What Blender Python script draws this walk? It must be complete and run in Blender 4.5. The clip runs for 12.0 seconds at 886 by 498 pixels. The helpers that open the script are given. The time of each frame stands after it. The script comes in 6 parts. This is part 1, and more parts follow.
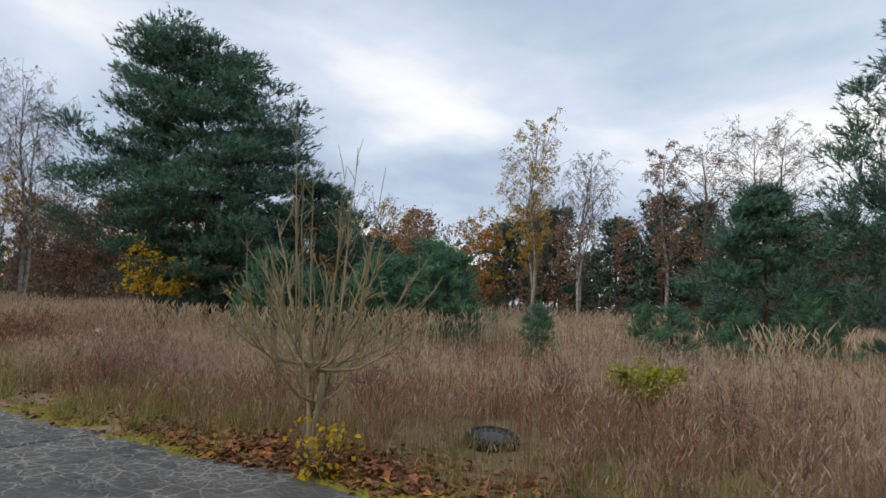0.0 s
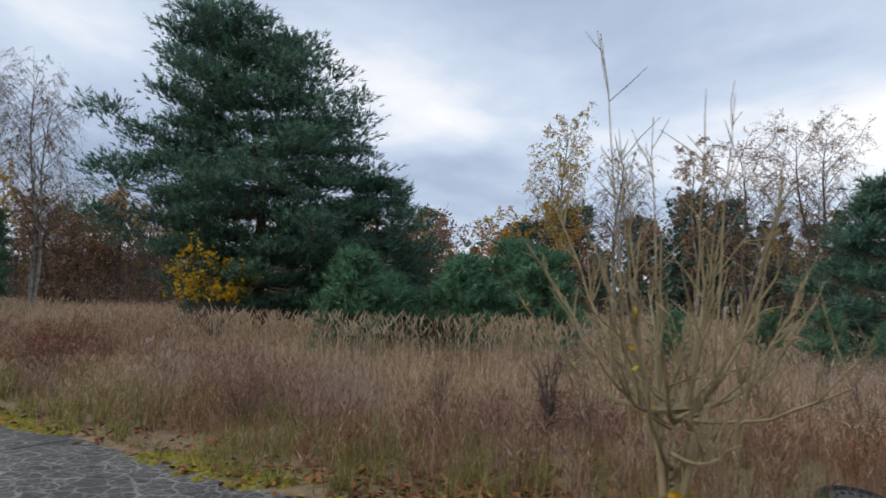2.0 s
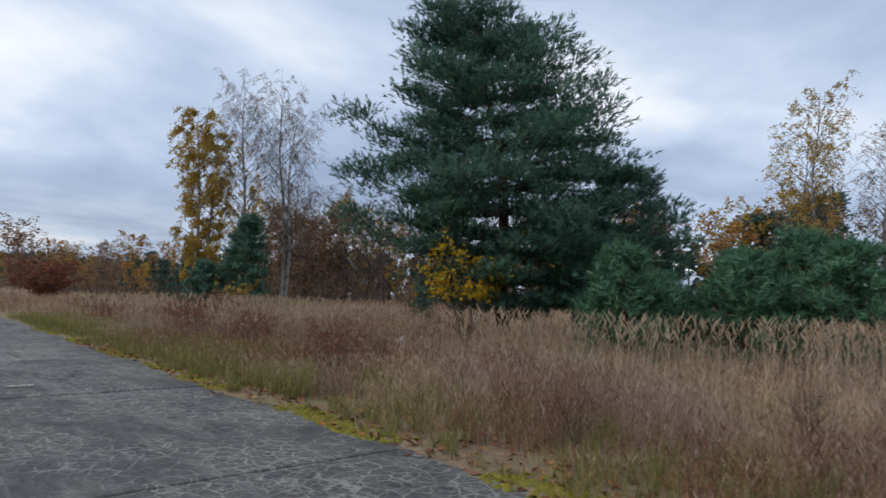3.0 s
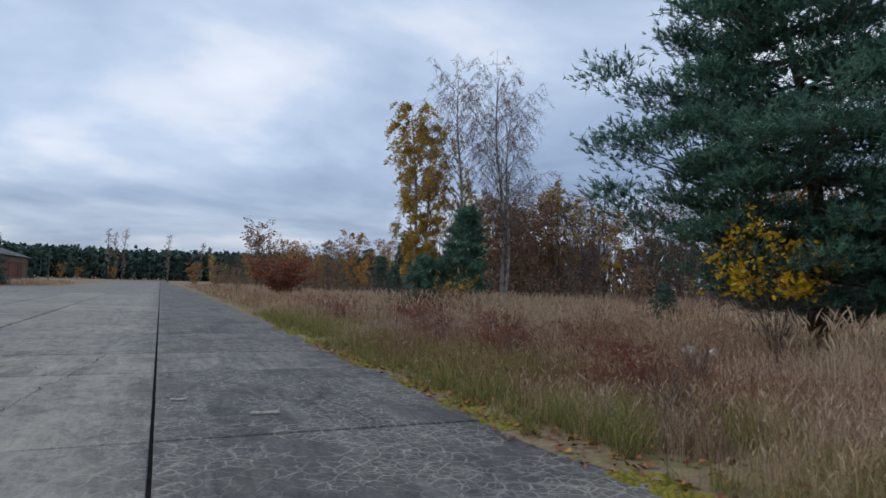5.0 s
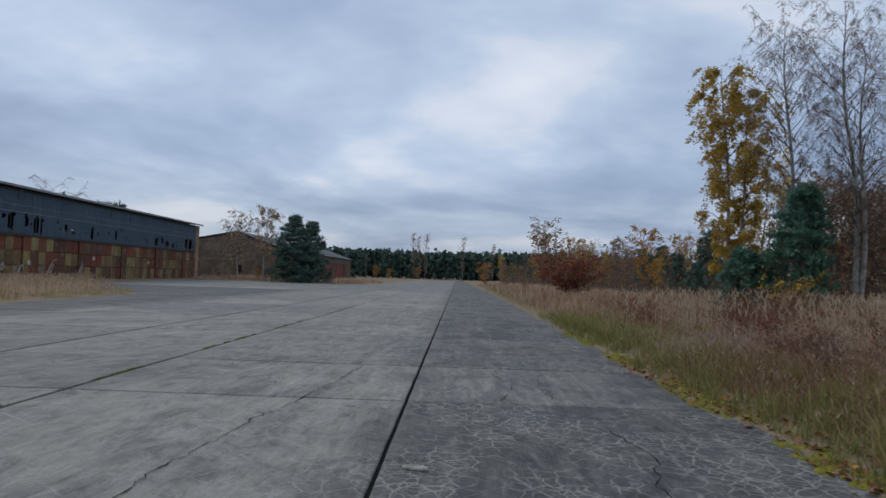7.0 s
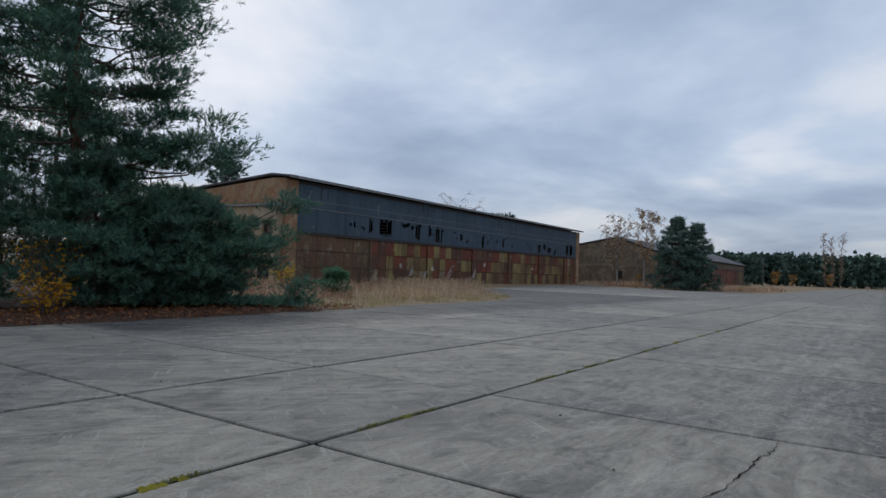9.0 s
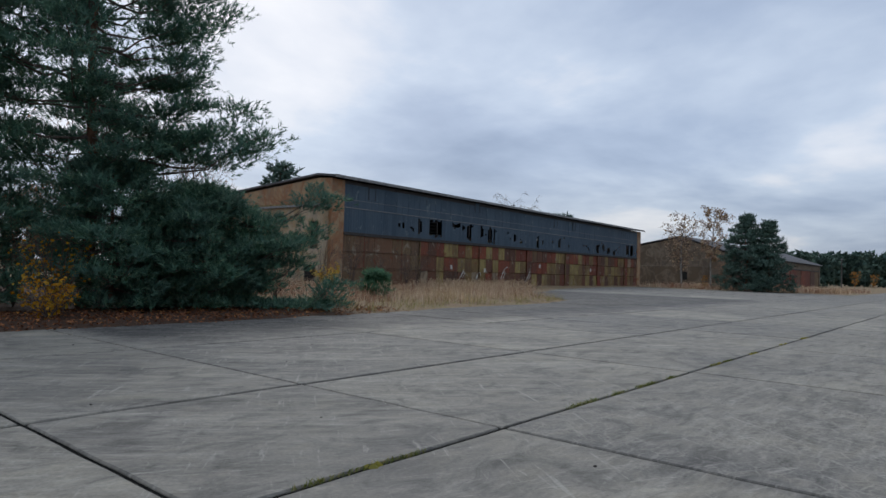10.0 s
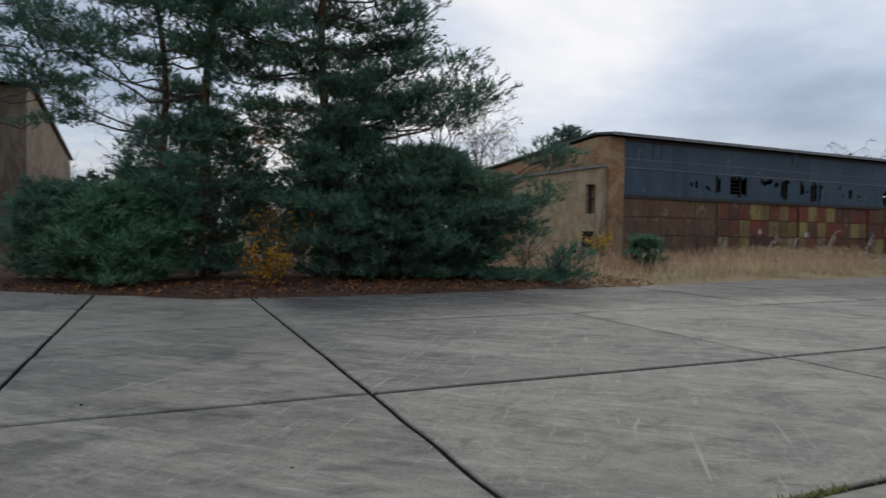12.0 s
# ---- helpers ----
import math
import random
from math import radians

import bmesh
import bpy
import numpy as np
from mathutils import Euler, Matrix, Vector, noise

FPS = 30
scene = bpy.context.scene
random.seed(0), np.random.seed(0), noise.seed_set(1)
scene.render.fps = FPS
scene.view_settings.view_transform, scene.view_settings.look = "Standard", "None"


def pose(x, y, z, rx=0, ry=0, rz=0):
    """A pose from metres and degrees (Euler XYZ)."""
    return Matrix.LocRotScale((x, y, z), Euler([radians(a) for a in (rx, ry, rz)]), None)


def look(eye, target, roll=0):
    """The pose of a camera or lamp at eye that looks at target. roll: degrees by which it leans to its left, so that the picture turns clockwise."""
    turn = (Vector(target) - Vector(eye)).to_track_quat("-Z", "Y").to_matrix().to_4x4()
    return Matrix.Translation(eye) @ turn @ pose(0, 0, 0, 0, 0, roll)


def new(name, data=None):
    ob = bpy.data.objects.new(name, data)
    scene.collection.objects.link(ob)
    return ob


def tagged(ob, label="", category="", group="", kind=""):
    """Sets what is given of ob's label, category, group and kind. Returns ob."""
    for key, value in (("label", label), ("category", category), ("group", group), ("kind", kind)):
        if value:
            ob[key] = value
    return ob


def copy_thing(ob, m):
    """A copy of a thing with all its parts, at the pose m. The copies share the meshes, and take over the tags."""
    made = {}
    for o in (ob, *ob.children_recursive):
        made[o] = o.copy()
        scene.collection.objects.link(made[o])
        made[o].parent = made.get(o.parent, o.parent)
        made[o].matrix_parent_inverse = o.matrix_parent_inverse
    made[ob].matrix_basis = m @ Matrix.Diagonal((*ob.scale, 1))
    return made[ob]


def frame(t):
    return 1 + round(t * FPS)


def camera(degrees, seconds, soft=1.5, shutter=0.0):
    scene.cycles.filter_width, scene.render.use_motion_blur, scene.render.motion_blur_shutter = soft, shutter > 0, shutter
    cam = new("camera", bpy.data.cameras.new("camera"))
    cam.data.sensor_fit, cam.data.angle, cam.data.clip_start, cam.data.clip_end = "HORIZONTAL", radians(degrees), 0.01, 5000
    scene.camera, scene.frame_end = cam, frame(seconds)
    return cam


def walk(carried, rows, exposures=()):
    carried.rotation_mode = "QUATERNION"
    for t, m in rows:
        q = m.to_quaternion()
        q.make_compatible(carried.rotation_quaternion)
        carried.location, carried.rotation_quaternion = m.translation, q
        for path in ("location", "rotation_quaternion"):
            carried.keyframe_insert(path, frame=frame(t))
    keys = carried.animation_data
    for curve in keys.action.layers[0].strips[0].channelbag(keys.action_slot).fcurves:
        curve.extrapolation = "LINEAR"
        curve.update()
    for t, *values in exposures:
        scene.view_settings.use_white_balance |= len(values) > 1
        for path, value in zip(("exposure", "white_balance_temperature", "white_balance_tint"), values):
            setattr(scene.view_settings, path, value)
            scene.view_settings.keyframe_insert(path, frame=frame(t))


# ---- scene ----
cam = camera(69.0, 12.0, shutter=0.15)
PATH = [
    (0, (-0.649, -11.65, 1.702), (1.031, -10.577, 1.867), 2.0),
    (0.5, (-0.65, -10.769, 1.716), (1.049, -9.727, 1.877), 2.0),
    (1, (-0.647, -9.924, 1.708), (1.082, -8.931, 1.866), 1.9),
    (1.5, (-0.599, -9.008, 1.709), (1.151, -8.053, 1.87), 1.9),
    (2, (-0.445, -8.025, 1.728), (1.253, -6.98, 1.897), 1.7),
    (2.5, (-0.55, -6.983, 1.727), (0.983, -5.708, 1.885), 1.7),
    (3, (-0.52, -5.985, 1.685), (0.789, -4.48, 1.833), 2.0),
    (3.5, (-0.388, -4.889, 1.662), (0.747, -3.249, 1.803), 1.8),
    (3.7, (-0.339, -4.478, 1.644), (0.736, -2.797, 1.78), 1.8),
    (5.3, (0.069, -1.556, 1.732), (0.783, 0.309, 1.842), 1.7),
    (5.5, (0.108, -1.072, 1.714), (0.749, 0.819, 1.824), 1.8),
    (6, (0.296, -0.044, 1.678), (0.693, 1.914, 1.765), 1.8),
    (6.5, (0.536, 1.091, 1.632), (0.701, 3.082, 1.718), 1.9),
    (6.7, (0.627, 1.532, 1.613), (0.703, 3.529, 1.699), 1.8),
    (8.3, (0.227, 4.874, 1.617), (-0.492, 6.739, 1.69), 2.3),
    (8.5, (0.075, 5.287, 1.603), (-0.789, 7.089, 1.667), 2.2),
    (9, (-0.136, 6.273, 1.623), (-1.271, 7.919, 1.688), 2.0),
    (9.5, (-0.486, 7.327, 1.599), (-1.733, 8.889, 1.675), 1.9),
    (10, (-0.821, 8.348, 1.543), (-2.1, 9.884, 1.61), 1.7),
    (10.5, (-1.069, 9.257, 1.516), (-2.355, 10.788, 1.563), 1.8),
    (11, (-1.237, 10.12, 1.539), (-2.57, 11.611, 1.555), 1.5),
    (11.5, (-1.467, 10.987, 1.535), (-3.001, 12.27, 1.511), 1.2),
    (12, (-1.876, 11.937, 1.533), (-3.709, 12.733, 1.478), 0.9),
]
walk(cam, [(t, look(eye, target, roll)) for t, eye, target, roll in PATH],
     [(0, 0.35, 6850, 10), (2.5, 0.25, 6500, 10), (3.5, 0.2, 6250, 10), (5.5, 0.03, 6100, 10), (8.5, -0.15, 6200, 10), (9.5, 0.0, 6350, 10), (11, 0.05, 6450, 10), (12, 0.08, 6750, 10)])

# ---- world and sun: an overcast late-autumn sky ----
def set_world():
    world = bpy.data.worlds.new("overcast_sky")
    scene.world = world
    world.use_nodes = True
    nt = world.node_tree
    nt.nodes.clear()
    out = nt.nodes.new("ShaderNodeOutputWorld")
    bg = nt.nodes.new("ShaderNodeBackground")
    sky = nt.nodes.new("ShaderNodeTexSky")
    sky.sky_type = "NISHITA"
    sky.sun_disc = False
    sky.sun_elevation, sky.sun_rotation = radians(34), radians(-57)
    dim = nt.nodes.new("ShaderNodeVectorMath")
    dim.operation = "SCALE"
    dim.inputs["Scale"].default_value = 0.11
    nt.links.new(sky.outputs["Color"], dim.inputs[0])
    tc = nt.nodes.new("ShaderNodeTexCoord")
    sep = nt.nodes.new("ShaderNodeSeparateXYZ")
    nt.links.new(tc.outputs["Generated"], sep.inputs[0])
    up = nt.nodes.new("ShaderNodeMath")
    up.operation = "MAXIMUM"
    up.inputs[1].default_value = 0.0
    nt.links.new(sep.outputs["Z"], up.inputs[0])
    lift = nt.nodes.new("ShaderNodeMath")
    lift.operation = "ADD"
    lift.inputs[1].default_value = 0.16
    nt.links.new(up.outputs[0], lift.inputs[0])
    comb = nt.nodes.new("ShaderNodeCombineXYZ")
    for axis in "XY":
        div = nt.nodes.new("ShaderNodeMath")
        div.operation = "DIVIDE"
        nt.links.new(sep.outputs[axis], div.inputs[0])
        nt.links.new(lift.outputs[0], div.inputs[1])
        nt.links.new(div.outputs[0], comb.inputs[axis])
    big = nt.nodes.new("ShaderNodeTexNoise")
    big.inputs["Scale"].default_value = 0.62
    big.inputs["Detail"].default_value = 7
    big.inputs["Roughness"].default_value = 0.52
    big.inputs["Distortion"].default_value = 0.25
    nt.links.new(comb.outputs[0], big.inputs["Vector"])
    ramp = nt.nodes.new("ShaderNodeValToRGB")
    el = ramp.color_ramp.elements
    el[0].position, el[0].color = 0.33, (0.30, 0.38, 0.53, 1)
    el[1].position, el[1].color = 0.66, (0.95, 0.96, 1.0, 1)
    for p, c in ((0.44, (0.44, 0.53, 0.69, 1)), (0.525, (0.60, 0.69, 0.83, 1)), (0.575, (0.78, 0.82, 0.90, 1))):
        e = el.new(p)
        e.color = c
    nt.links.new(big.outputs["Fac"], ramp.inputs[0])
    mix = nt.nodes.new("ShaderNodeMix")
    mix.data_type = "RGBA"
    mix.inputs["Factor"].default_value = 0.9
    nt.links.new(dim.outputs[0], mix.inputs["A"])
    nt.links.new(ramp.outputs["Color"], mix.inputs["B"])
    dull = nt.nodes.new("ShaderNodeMapRange")
    dull.inputs["From Min"].default_value, dull.inputs["From Max"].default_value = 0.03, 0.17
    dull.inputs["To Min"].default_value = 0.74
    nt.links.new(sep.outputs["Z"], dull.inputs["Value"])
    side = nt.nodes.new("ShaderNodeMapRange")
    side.inputs["From Min"].default_value, side.inputs["From Max"].default_value = -0.1, 0.65
    side.inputs["To Min"].default_value = 0.74
    nt.links.new(sep.outputs["X"], side.inputs["Value"])
    most = nt.nodes.new("ShaderNodeMath")
    most.operation = "MAXIMUM"
    nt.links.new(dull.outputs[0], most.inputs[0])
    nt.links.new(side.outputs[0], most.inputs[1])
    low = nt.nodes.new("ShaderNodeVectorMath")
    low.operation = "SCALE"
    nt.links.new(mix.outputs["Result"], low.inputs[0])
    nt.links.new(most.outputs[0], low.inputs["Scale"])
    nt.links.new(low.outputs[0], bg.inputs["Color"])
    bg.inputs["Strength"].default_value = SKY_STRENGTH
    nt.links.new(bg.outputs[0], out.inputs["Surface"])
    sun = bpy.data.lights.new("sun", "SUN")
    sun.energy, sun.angle, sun.color = 1.1, radians(30), (1.0, 0.95, 0.88)
    ob = new("sun", sun)
    ob.matrix_world = look((0, 0, 60), (22, -14, 60 - 18))
    return world


SKY_STRENGTH = 0.95
set_world()


# ---- materials ----
def material(name, rough=0.85):
    m = bpy.data.materials.new(name)
    m.use_nodes = True
    nt = m.node_tree
    b = nt.nodes["Principled BSDF"]
    b.inputs["Roughness"].default_value = rough
    b.inputs["Specular IOR Level"].default_value = 0.25
    return m, nt, b


def noise_node(nt, scale, detail=4.0, rough=0.55, coord="Object", stretch=None, distortion=0.0):
    tc = nt.nodes.new("ShaderNodeTexCoord")
    n = nt.nodes.new("ShaderNodeTexNoise")
    n.inputs["Scale"].default_value = scale
    n.inputs["Detail"].default_value = detail
    n.inputs["Roughness"].default_value = rough
    n.inputs["Distortion"].default_value = distortion
    src = nt.nodes.new("ShaderNodeNewGeometry").outputs["Position"] if coord == "Position" else tc.outputs[coord]
    if stretch:
        mp = nt.nodes.new("ShaderNodeMapping")
        mp.inputs["Scale"].default_value = stretch
        nt.links.new(src, mp.inputs[0])
        src = mp.outputs[0]
    nt.links.new(src, n.inputs["Vector"])
    return n


def ramp_node(nt, src, stops):
    r = nt.nodes.new("ShaderNodeValToRGB")
    el = r.color_ramp.elements
    el[0].position, el[0].color = stops[0][0], (*stops[0][1], 1)
    el[1].position, el[1].color = stops[-1][0], (*stops[-1][1], 1)
    for p, c in stops[1:-1]:
        e = el.new(p)
        e.color = (*c, 1)
    nt.links.new(src, r.inputs[0])
    return r


def mix_node(nt, fac, a, b, blend="MIX"):
    m = nt.nodes.new("ShaderNodeMix")
    m.data_type, m.blend_type = "RGBA", blend
    if isinstance(fac, float):
        m.inputs["Factor"].default_value = fac
    else:
        nt.links.new(fac, m.inputs["Factor"])
    for key, v in (("A", a), ("B", b)):
        if isinstance(v, tuple):
            m.inputs[key].default_value = (*v, 1)
        else:
            nt.links.new(v, m.inputs[key])
    return m.outputs["Result"]


def math_node(nt, op, a, b=None):
    m = nt.nodes.new("ShaderNodeMath")
    m.operation = op
    for i, v in enumerate((a, b)):
        if v is None:
            continue
        if isinstance(v, (int, float)):
            m.inputs[i].default_value = v
        else:
            nt.links.new(v, m.inputs[i])
    return m.outputs[0]


def bump(nt, b, height, strength=0.3, dist=0.02):
    n = nt.nodes.new("ShaderNodeBump")
    n.inputs["Strength"].default_value = strength
    n.inputs["Distance"].default_value = dist
    nt.links.new(height, n.inputs["Height"])
    nt.links.new(n.outputs[0], b.inputs["Normal"])


def island_material(name, stops, patch=None, patch_scale=0.25, patch_amount=0.6, rough=0.8, translucent=0.0):
    """Foliage and grass: each loose piece takes its own tone, over broader patches."""
    m, nt, b = material(name, rough)
    g = nt.nodes.new("ShaderNodeNewGeometry")
    c = ramp_node(nt, g.outputs["Random Per Island"], stops).outputs[0]
    if patch:
        n = noise_node(nt, patch_scale, 3, 0.6, "Position")
        f = ramp_node(nt, n.outputs["Fac"], [(0.40, (0, 0, 0)), (0.62, (patch_amount,) * 3)]).outputs[0]
        p = ramp_node(nt, g.outputs["Random Per Island"], patch).outputs[0]
        c = mix_node(nt, f, c, p)
    nt.links.new(c, b.inputs["Base Color"])
    b.inputs["Specular IOR Level"].default_value = 0.12
    if translucent:
        t = nt.nodes.new("ShaderNodeBsdfTranslucent")
        nt.links.new(c, t.inputs["Color"])
        mx = nt.nodes.new("ShaderNodeMixShader")
        mx.inputs[0].default_value = translucent
        nt.links.new(b.outputs[0], mx.inputs[1])
        nt.links.new(t.outputs[0], mx.inputs[2])
        nt.links.new(mx.outputs[0], nt.nodes["Material Output"].inputs["Surface"])
    return m


def bark_material(name, dark, light, scale=8.0, stretch=(1, 1, 0.25)):
    m, nt, b = material(name, 0.9)
    n = noise_node(nt, scale, 5, 0.65, "Object", stretch)
    nt.links.new(ramp_node(nt, n.outputs["Fac"], [(0.3, dark), (0.7, light)]).outputs[0], b.inputs["Base Color"])
    bump(nt, b, n.outputs["Fac"], 0.6, 0.03)
    return m


def band(nt, value, lo, hi, soft=0.02):
    """1 between lo and hi, 0 outside."""
    up = nt.nodes.new("ShaderNodeMapRange")
    up.inputs["From Min"].default_value, up.inputs["From Max"].default_value = lo - soft, lo + soft
    down = nt.nodes.new("ShaderNodeMapRange")
    down.inputs["From Min"].default_value, down.inputs["From Max"].default_value = hi + soft, hi - soft
    nt.links.new(value, up.inputs["Value"])
    nt.links.new(value, down.inputs["Value"])
    return math_node(nt, "MULTIPLY", up.outputs[0], down.outputs[0])


def concrete_material():
    m, nt, b = material("weathered_concrete", 0.82)
    info = nt.nodes.new("ShaderNodeObjectInfo")
    pos = nt.nodes.new("ShaderNodeNewGeometry").outputs["Position"]
    xyz = nt.nodes.new("ShaderNodeSeparateXYZ")
    nt.links.new(pos, xyz.inputs[0])
    base = ramp_node(nt, info.outputs["Random"], [(0.0, (0.175, 0.168, 0.155)), (0.5, (0.220, 0.208, 0.184)), (1.0, (0.300, 0.280, 0.236))]).outputs[0]
    big = noise_node(nt, 0.33, 6, 0.62, "Position", None, 0.6)
    c = mix_node(nt, ramp_node(nt, big.outputs["Fac"], [(0.36, (0.75,) * 3), (0.52, (0, 0, 0))]).outputs[0], base, (0.125, 0.120, 0.113))
    # the outermost lane and the curve by the leaf litter: an older, darker mix; one cross row was renewed
    renewed = band(nt, xyz.outputs["Y"], 10.53, 13.73)
    edge = noise_node(nt, 0.8, 5, 0.65, "Position", None, 0.5)
    wob = math_node(nt, "MULTIPLY", math_node(nt, "SUBTRACT", edge.outputs["Fac"], 0.5), 3.0)
    lane = math_node(nt, "MULTIPLY", band(nt, math_node(nt, "ADD", xyz.outputs["X"], math_node(nt, "MULTIPLY", wob, 0.25)), -0.25, 9.0, 0.5), math_node(nt, "SUBTRACT", 1.0, math_node(nt, "MULTIPLY", renewed, 0.75)))
    verge = band(nt, math_node(nt, "ADD", xyz.outputs["X"], wob), 3.1, 9.0, 0.5)
    curve = math_node(nt, "MULTIPLY", band(nt, math_node(nt, "ADD", xyz.outputs["X"], wob), -60.0, -13.2, 0.9), band(nt, math_node(nt, "ADD", xyz.outputs["Y"], math_node(nt, "MULTIPLY", wob, 0.4)), 14.2, 60.0, 0.25))
    old = math_node(nt, "MAXIMUM", math_node(nt, "MULTIPLY", lane, 0.74), math_node(nt, "MAXIMUM", math_node(nt, "MULTIPLY", verge, 0.8), math_node(nt, "MULTIPLY", curve, 0.75)))
    c = mix_node(nt, old, c, (0.044, 0.043, 0.046))
    # scrub marks: along the outer lanes, and slanting across where vehicles swung to the hangar
    swing = nt.nodes.new("ShaderNodeMapping")
    swing.inputs["Rotation"].default_value = (0, 0, radians(44))
    nt.links.new(pos, swing.inputs[0])
    slant = band(nt, xyz.outputs["X"], -60.0, -4.4, 1.6)
    for scale, aniso, lo, hi, amount, pale, dark in ((0.9, (3.0, 0.34, 1), 0.52, 0.64, 0.50, (0.37, 0.350, 0.305), (0.13, 0.127, 0.122)), (2.4, (2.8, 0.42, 1), 0.53, 0.63, 0.38, (0.40, 0.380, 0.335), (0.15, 0.146, 0.140)), (6.0, (2.2, 0.55, 1), 0.55, 0.63, 0.34, (0.42, 0.40, 0.35), (0.15, 0.146, 0.140))):
        straight = noise_node(nt, scale, 6, 0.68, "Position", aniso, 0.7)
        turned = noise_node(nt, scale, 6, 0.68, "Position", aniso, 0.7)
        sc = turned.inputs["Vector"].links[0].from_node
        nt.links.new(swing.outputs[0], sc.inputs[0])
        st = mix_node(nt, slant, straight.outputs["Color"], turned.outputs["Color"])
        tone = ramp_node(nt, st, [(lo, (0, 0, 0)), (hi, (amount,) * 3)]).outputs[0]
        c = mix_node(nt, tone, c, mix_node(nt, old, pale, dark))
        shade = ramp_node(nt, st, [(0.34, (0.42,) * 3), (0.48, (1, 1, 1))]).outputs[0]
        c = mix_node(nt, 0.5, c, shade, "MULTIPLY")
    # pale craquelure: closed cells, plainest on the dark outer lane
    warp = noise_node(nt, 3.0, 4, 0.6, "Position")
    ws = nt.nodes.new("ShaderNodeVectorMath")
    ws.operation = "SCALE"
    ws.inputs["Scale"].default_value = 0.16
    nt.links.new(warp.outputs["Color"], ws.inputs[0])
    wa = nt.nodes.new("ShaderNodeVectorMath")
    wa.operation = "ADD"
    nt.links.new(pos, wa.inputs[0])
    nt.links.new(ws.outputs[0], wa.inputs[1])
    near = nt.nodes.new("ShaderNodeMapRange")
    near.inputs["From Min"].default_value, near.inputs["From Max"].default_value = -3.4, 0.4
    near.inputs["To Min"].default_value = 0.55
    nt.links.new(xyz.outputs["X"], near.inputs["Value"])
    reach = math_node(nt, "MULTIPLY", near.outputs[0], math_node(nt, "SUBTRACT", 1.0, math_node(nt, "MULTIPLY", renewed, 0.8)))
    mk = noise_node(nt, 0.62, 5, 0.7, "Position", None, 0.5)
    for scale, width, amount, lo in ((4.4, 0.050, 0.62, 0.40), (8.5, 0.070, 0.50, 0.45)):
        v = nt.nodes.new("ShaderNodeTexVoronoi")
        v.feature = "DISTANCE_TO_EDGE"
        v.inputs["Scale"].default_value = scale
        nt.links.new(wa.outputs[0], v.inputs["Vector"])
        line = ramp_node(nt, v.outputs["Distance"], [(width * 0.35, (1, 1, 1)), (width, (0, 0, 0))]).outputs[0]
        mask = ramp_node(nt, mk.outputs["Fac"], [(lo, (0, 0, 0)), (lo + 0.10, (amount,) * 3)]).outputs[0]
        c = mix_node(nt, math_node(nt, "MULTIPLY", math_node(nt, "MULTIPLY", line, mask), reach), c, (0.33, 0.315, 0.275))
    # dark blotches and a net of thin scratches
    blot = noise_node(nt, 1.3, 8, 0.74, "Position", (1.5, 0.9, 1), 1.2)
    c = mix_node(nt, 0.7, c, ramp_node(nt, blot.outputs["Fac"], [(0.36, (0.52,) * 3), (0.47, (1.02,) * 3), (0.62, (1.34, 1.31, 1.23))]).outputs[0], "MULTIPLY")
    for turn in (28, -52):
        way = nt.nodes.new("ShaderNodeMapping")
        way.inputs["Rotation"].default_value = (0, 0, radians(turn))
        nt.links.new(pos, way.inputs[0])
        sc = noise_node(nt, 5.0, 5, 0.7, "Position", (2.6, 0.22, 1), 0.5)
        nt.links.new(way.outputs[0], sc.inputs["Vector"].links[0].from_node.inputs[0])
        c = mix_node(nt, ramp_node(nt, sc.outputs["Fac"], [(0.60, (0, 0, 0)), (0.67, (0.55,) * 3)]).outputs[0], c, mix_node(nt, old, (0.42, 0.40, 0.35), (0.17, 0.165, 0.155)))
    # greenish-ochre dust lying in blotches
    dust = noise_node(nt, 1.1, 6, 0.72, "Position", (1.6, 0.8, 1), 0.8)
    c = mix_node(nt, ramp_node(nt, dust.outputs["Fac"], [(0.56, (0, 0, 0)), (0.70, (0.35,) * 3)]).outputs[0], c, mix_node(nt, old, (0.30, 0.285, 0.225), (0.15, 0.145, 0.125)))
    fine = noise_node(nt, 30, 5, 0.75, "Position")
    c = mix_node(nt, 0.45, c, ramp_node(nt, fine.outputs["Fac"], [(0.3, (0.5,) * 3), (0.72, (1.3,) * 3)]).outputs[0], "MULTIPLY")
    nt.links.new(c, b.inputs["Base Color"])
    nt.links.new(ramp_node(nt, big.outputs["Fac"], [(0.3, (0.68,) * 3), (0.7, (0.92,) * 3)]).outputs[0], b.inputs["Roughness"])
    b.inputs["Specular IOR Level"].default_value = 0.25
    bump(nt, b, fine.outputs["Fac"], 0.35, 0.012)
    return m


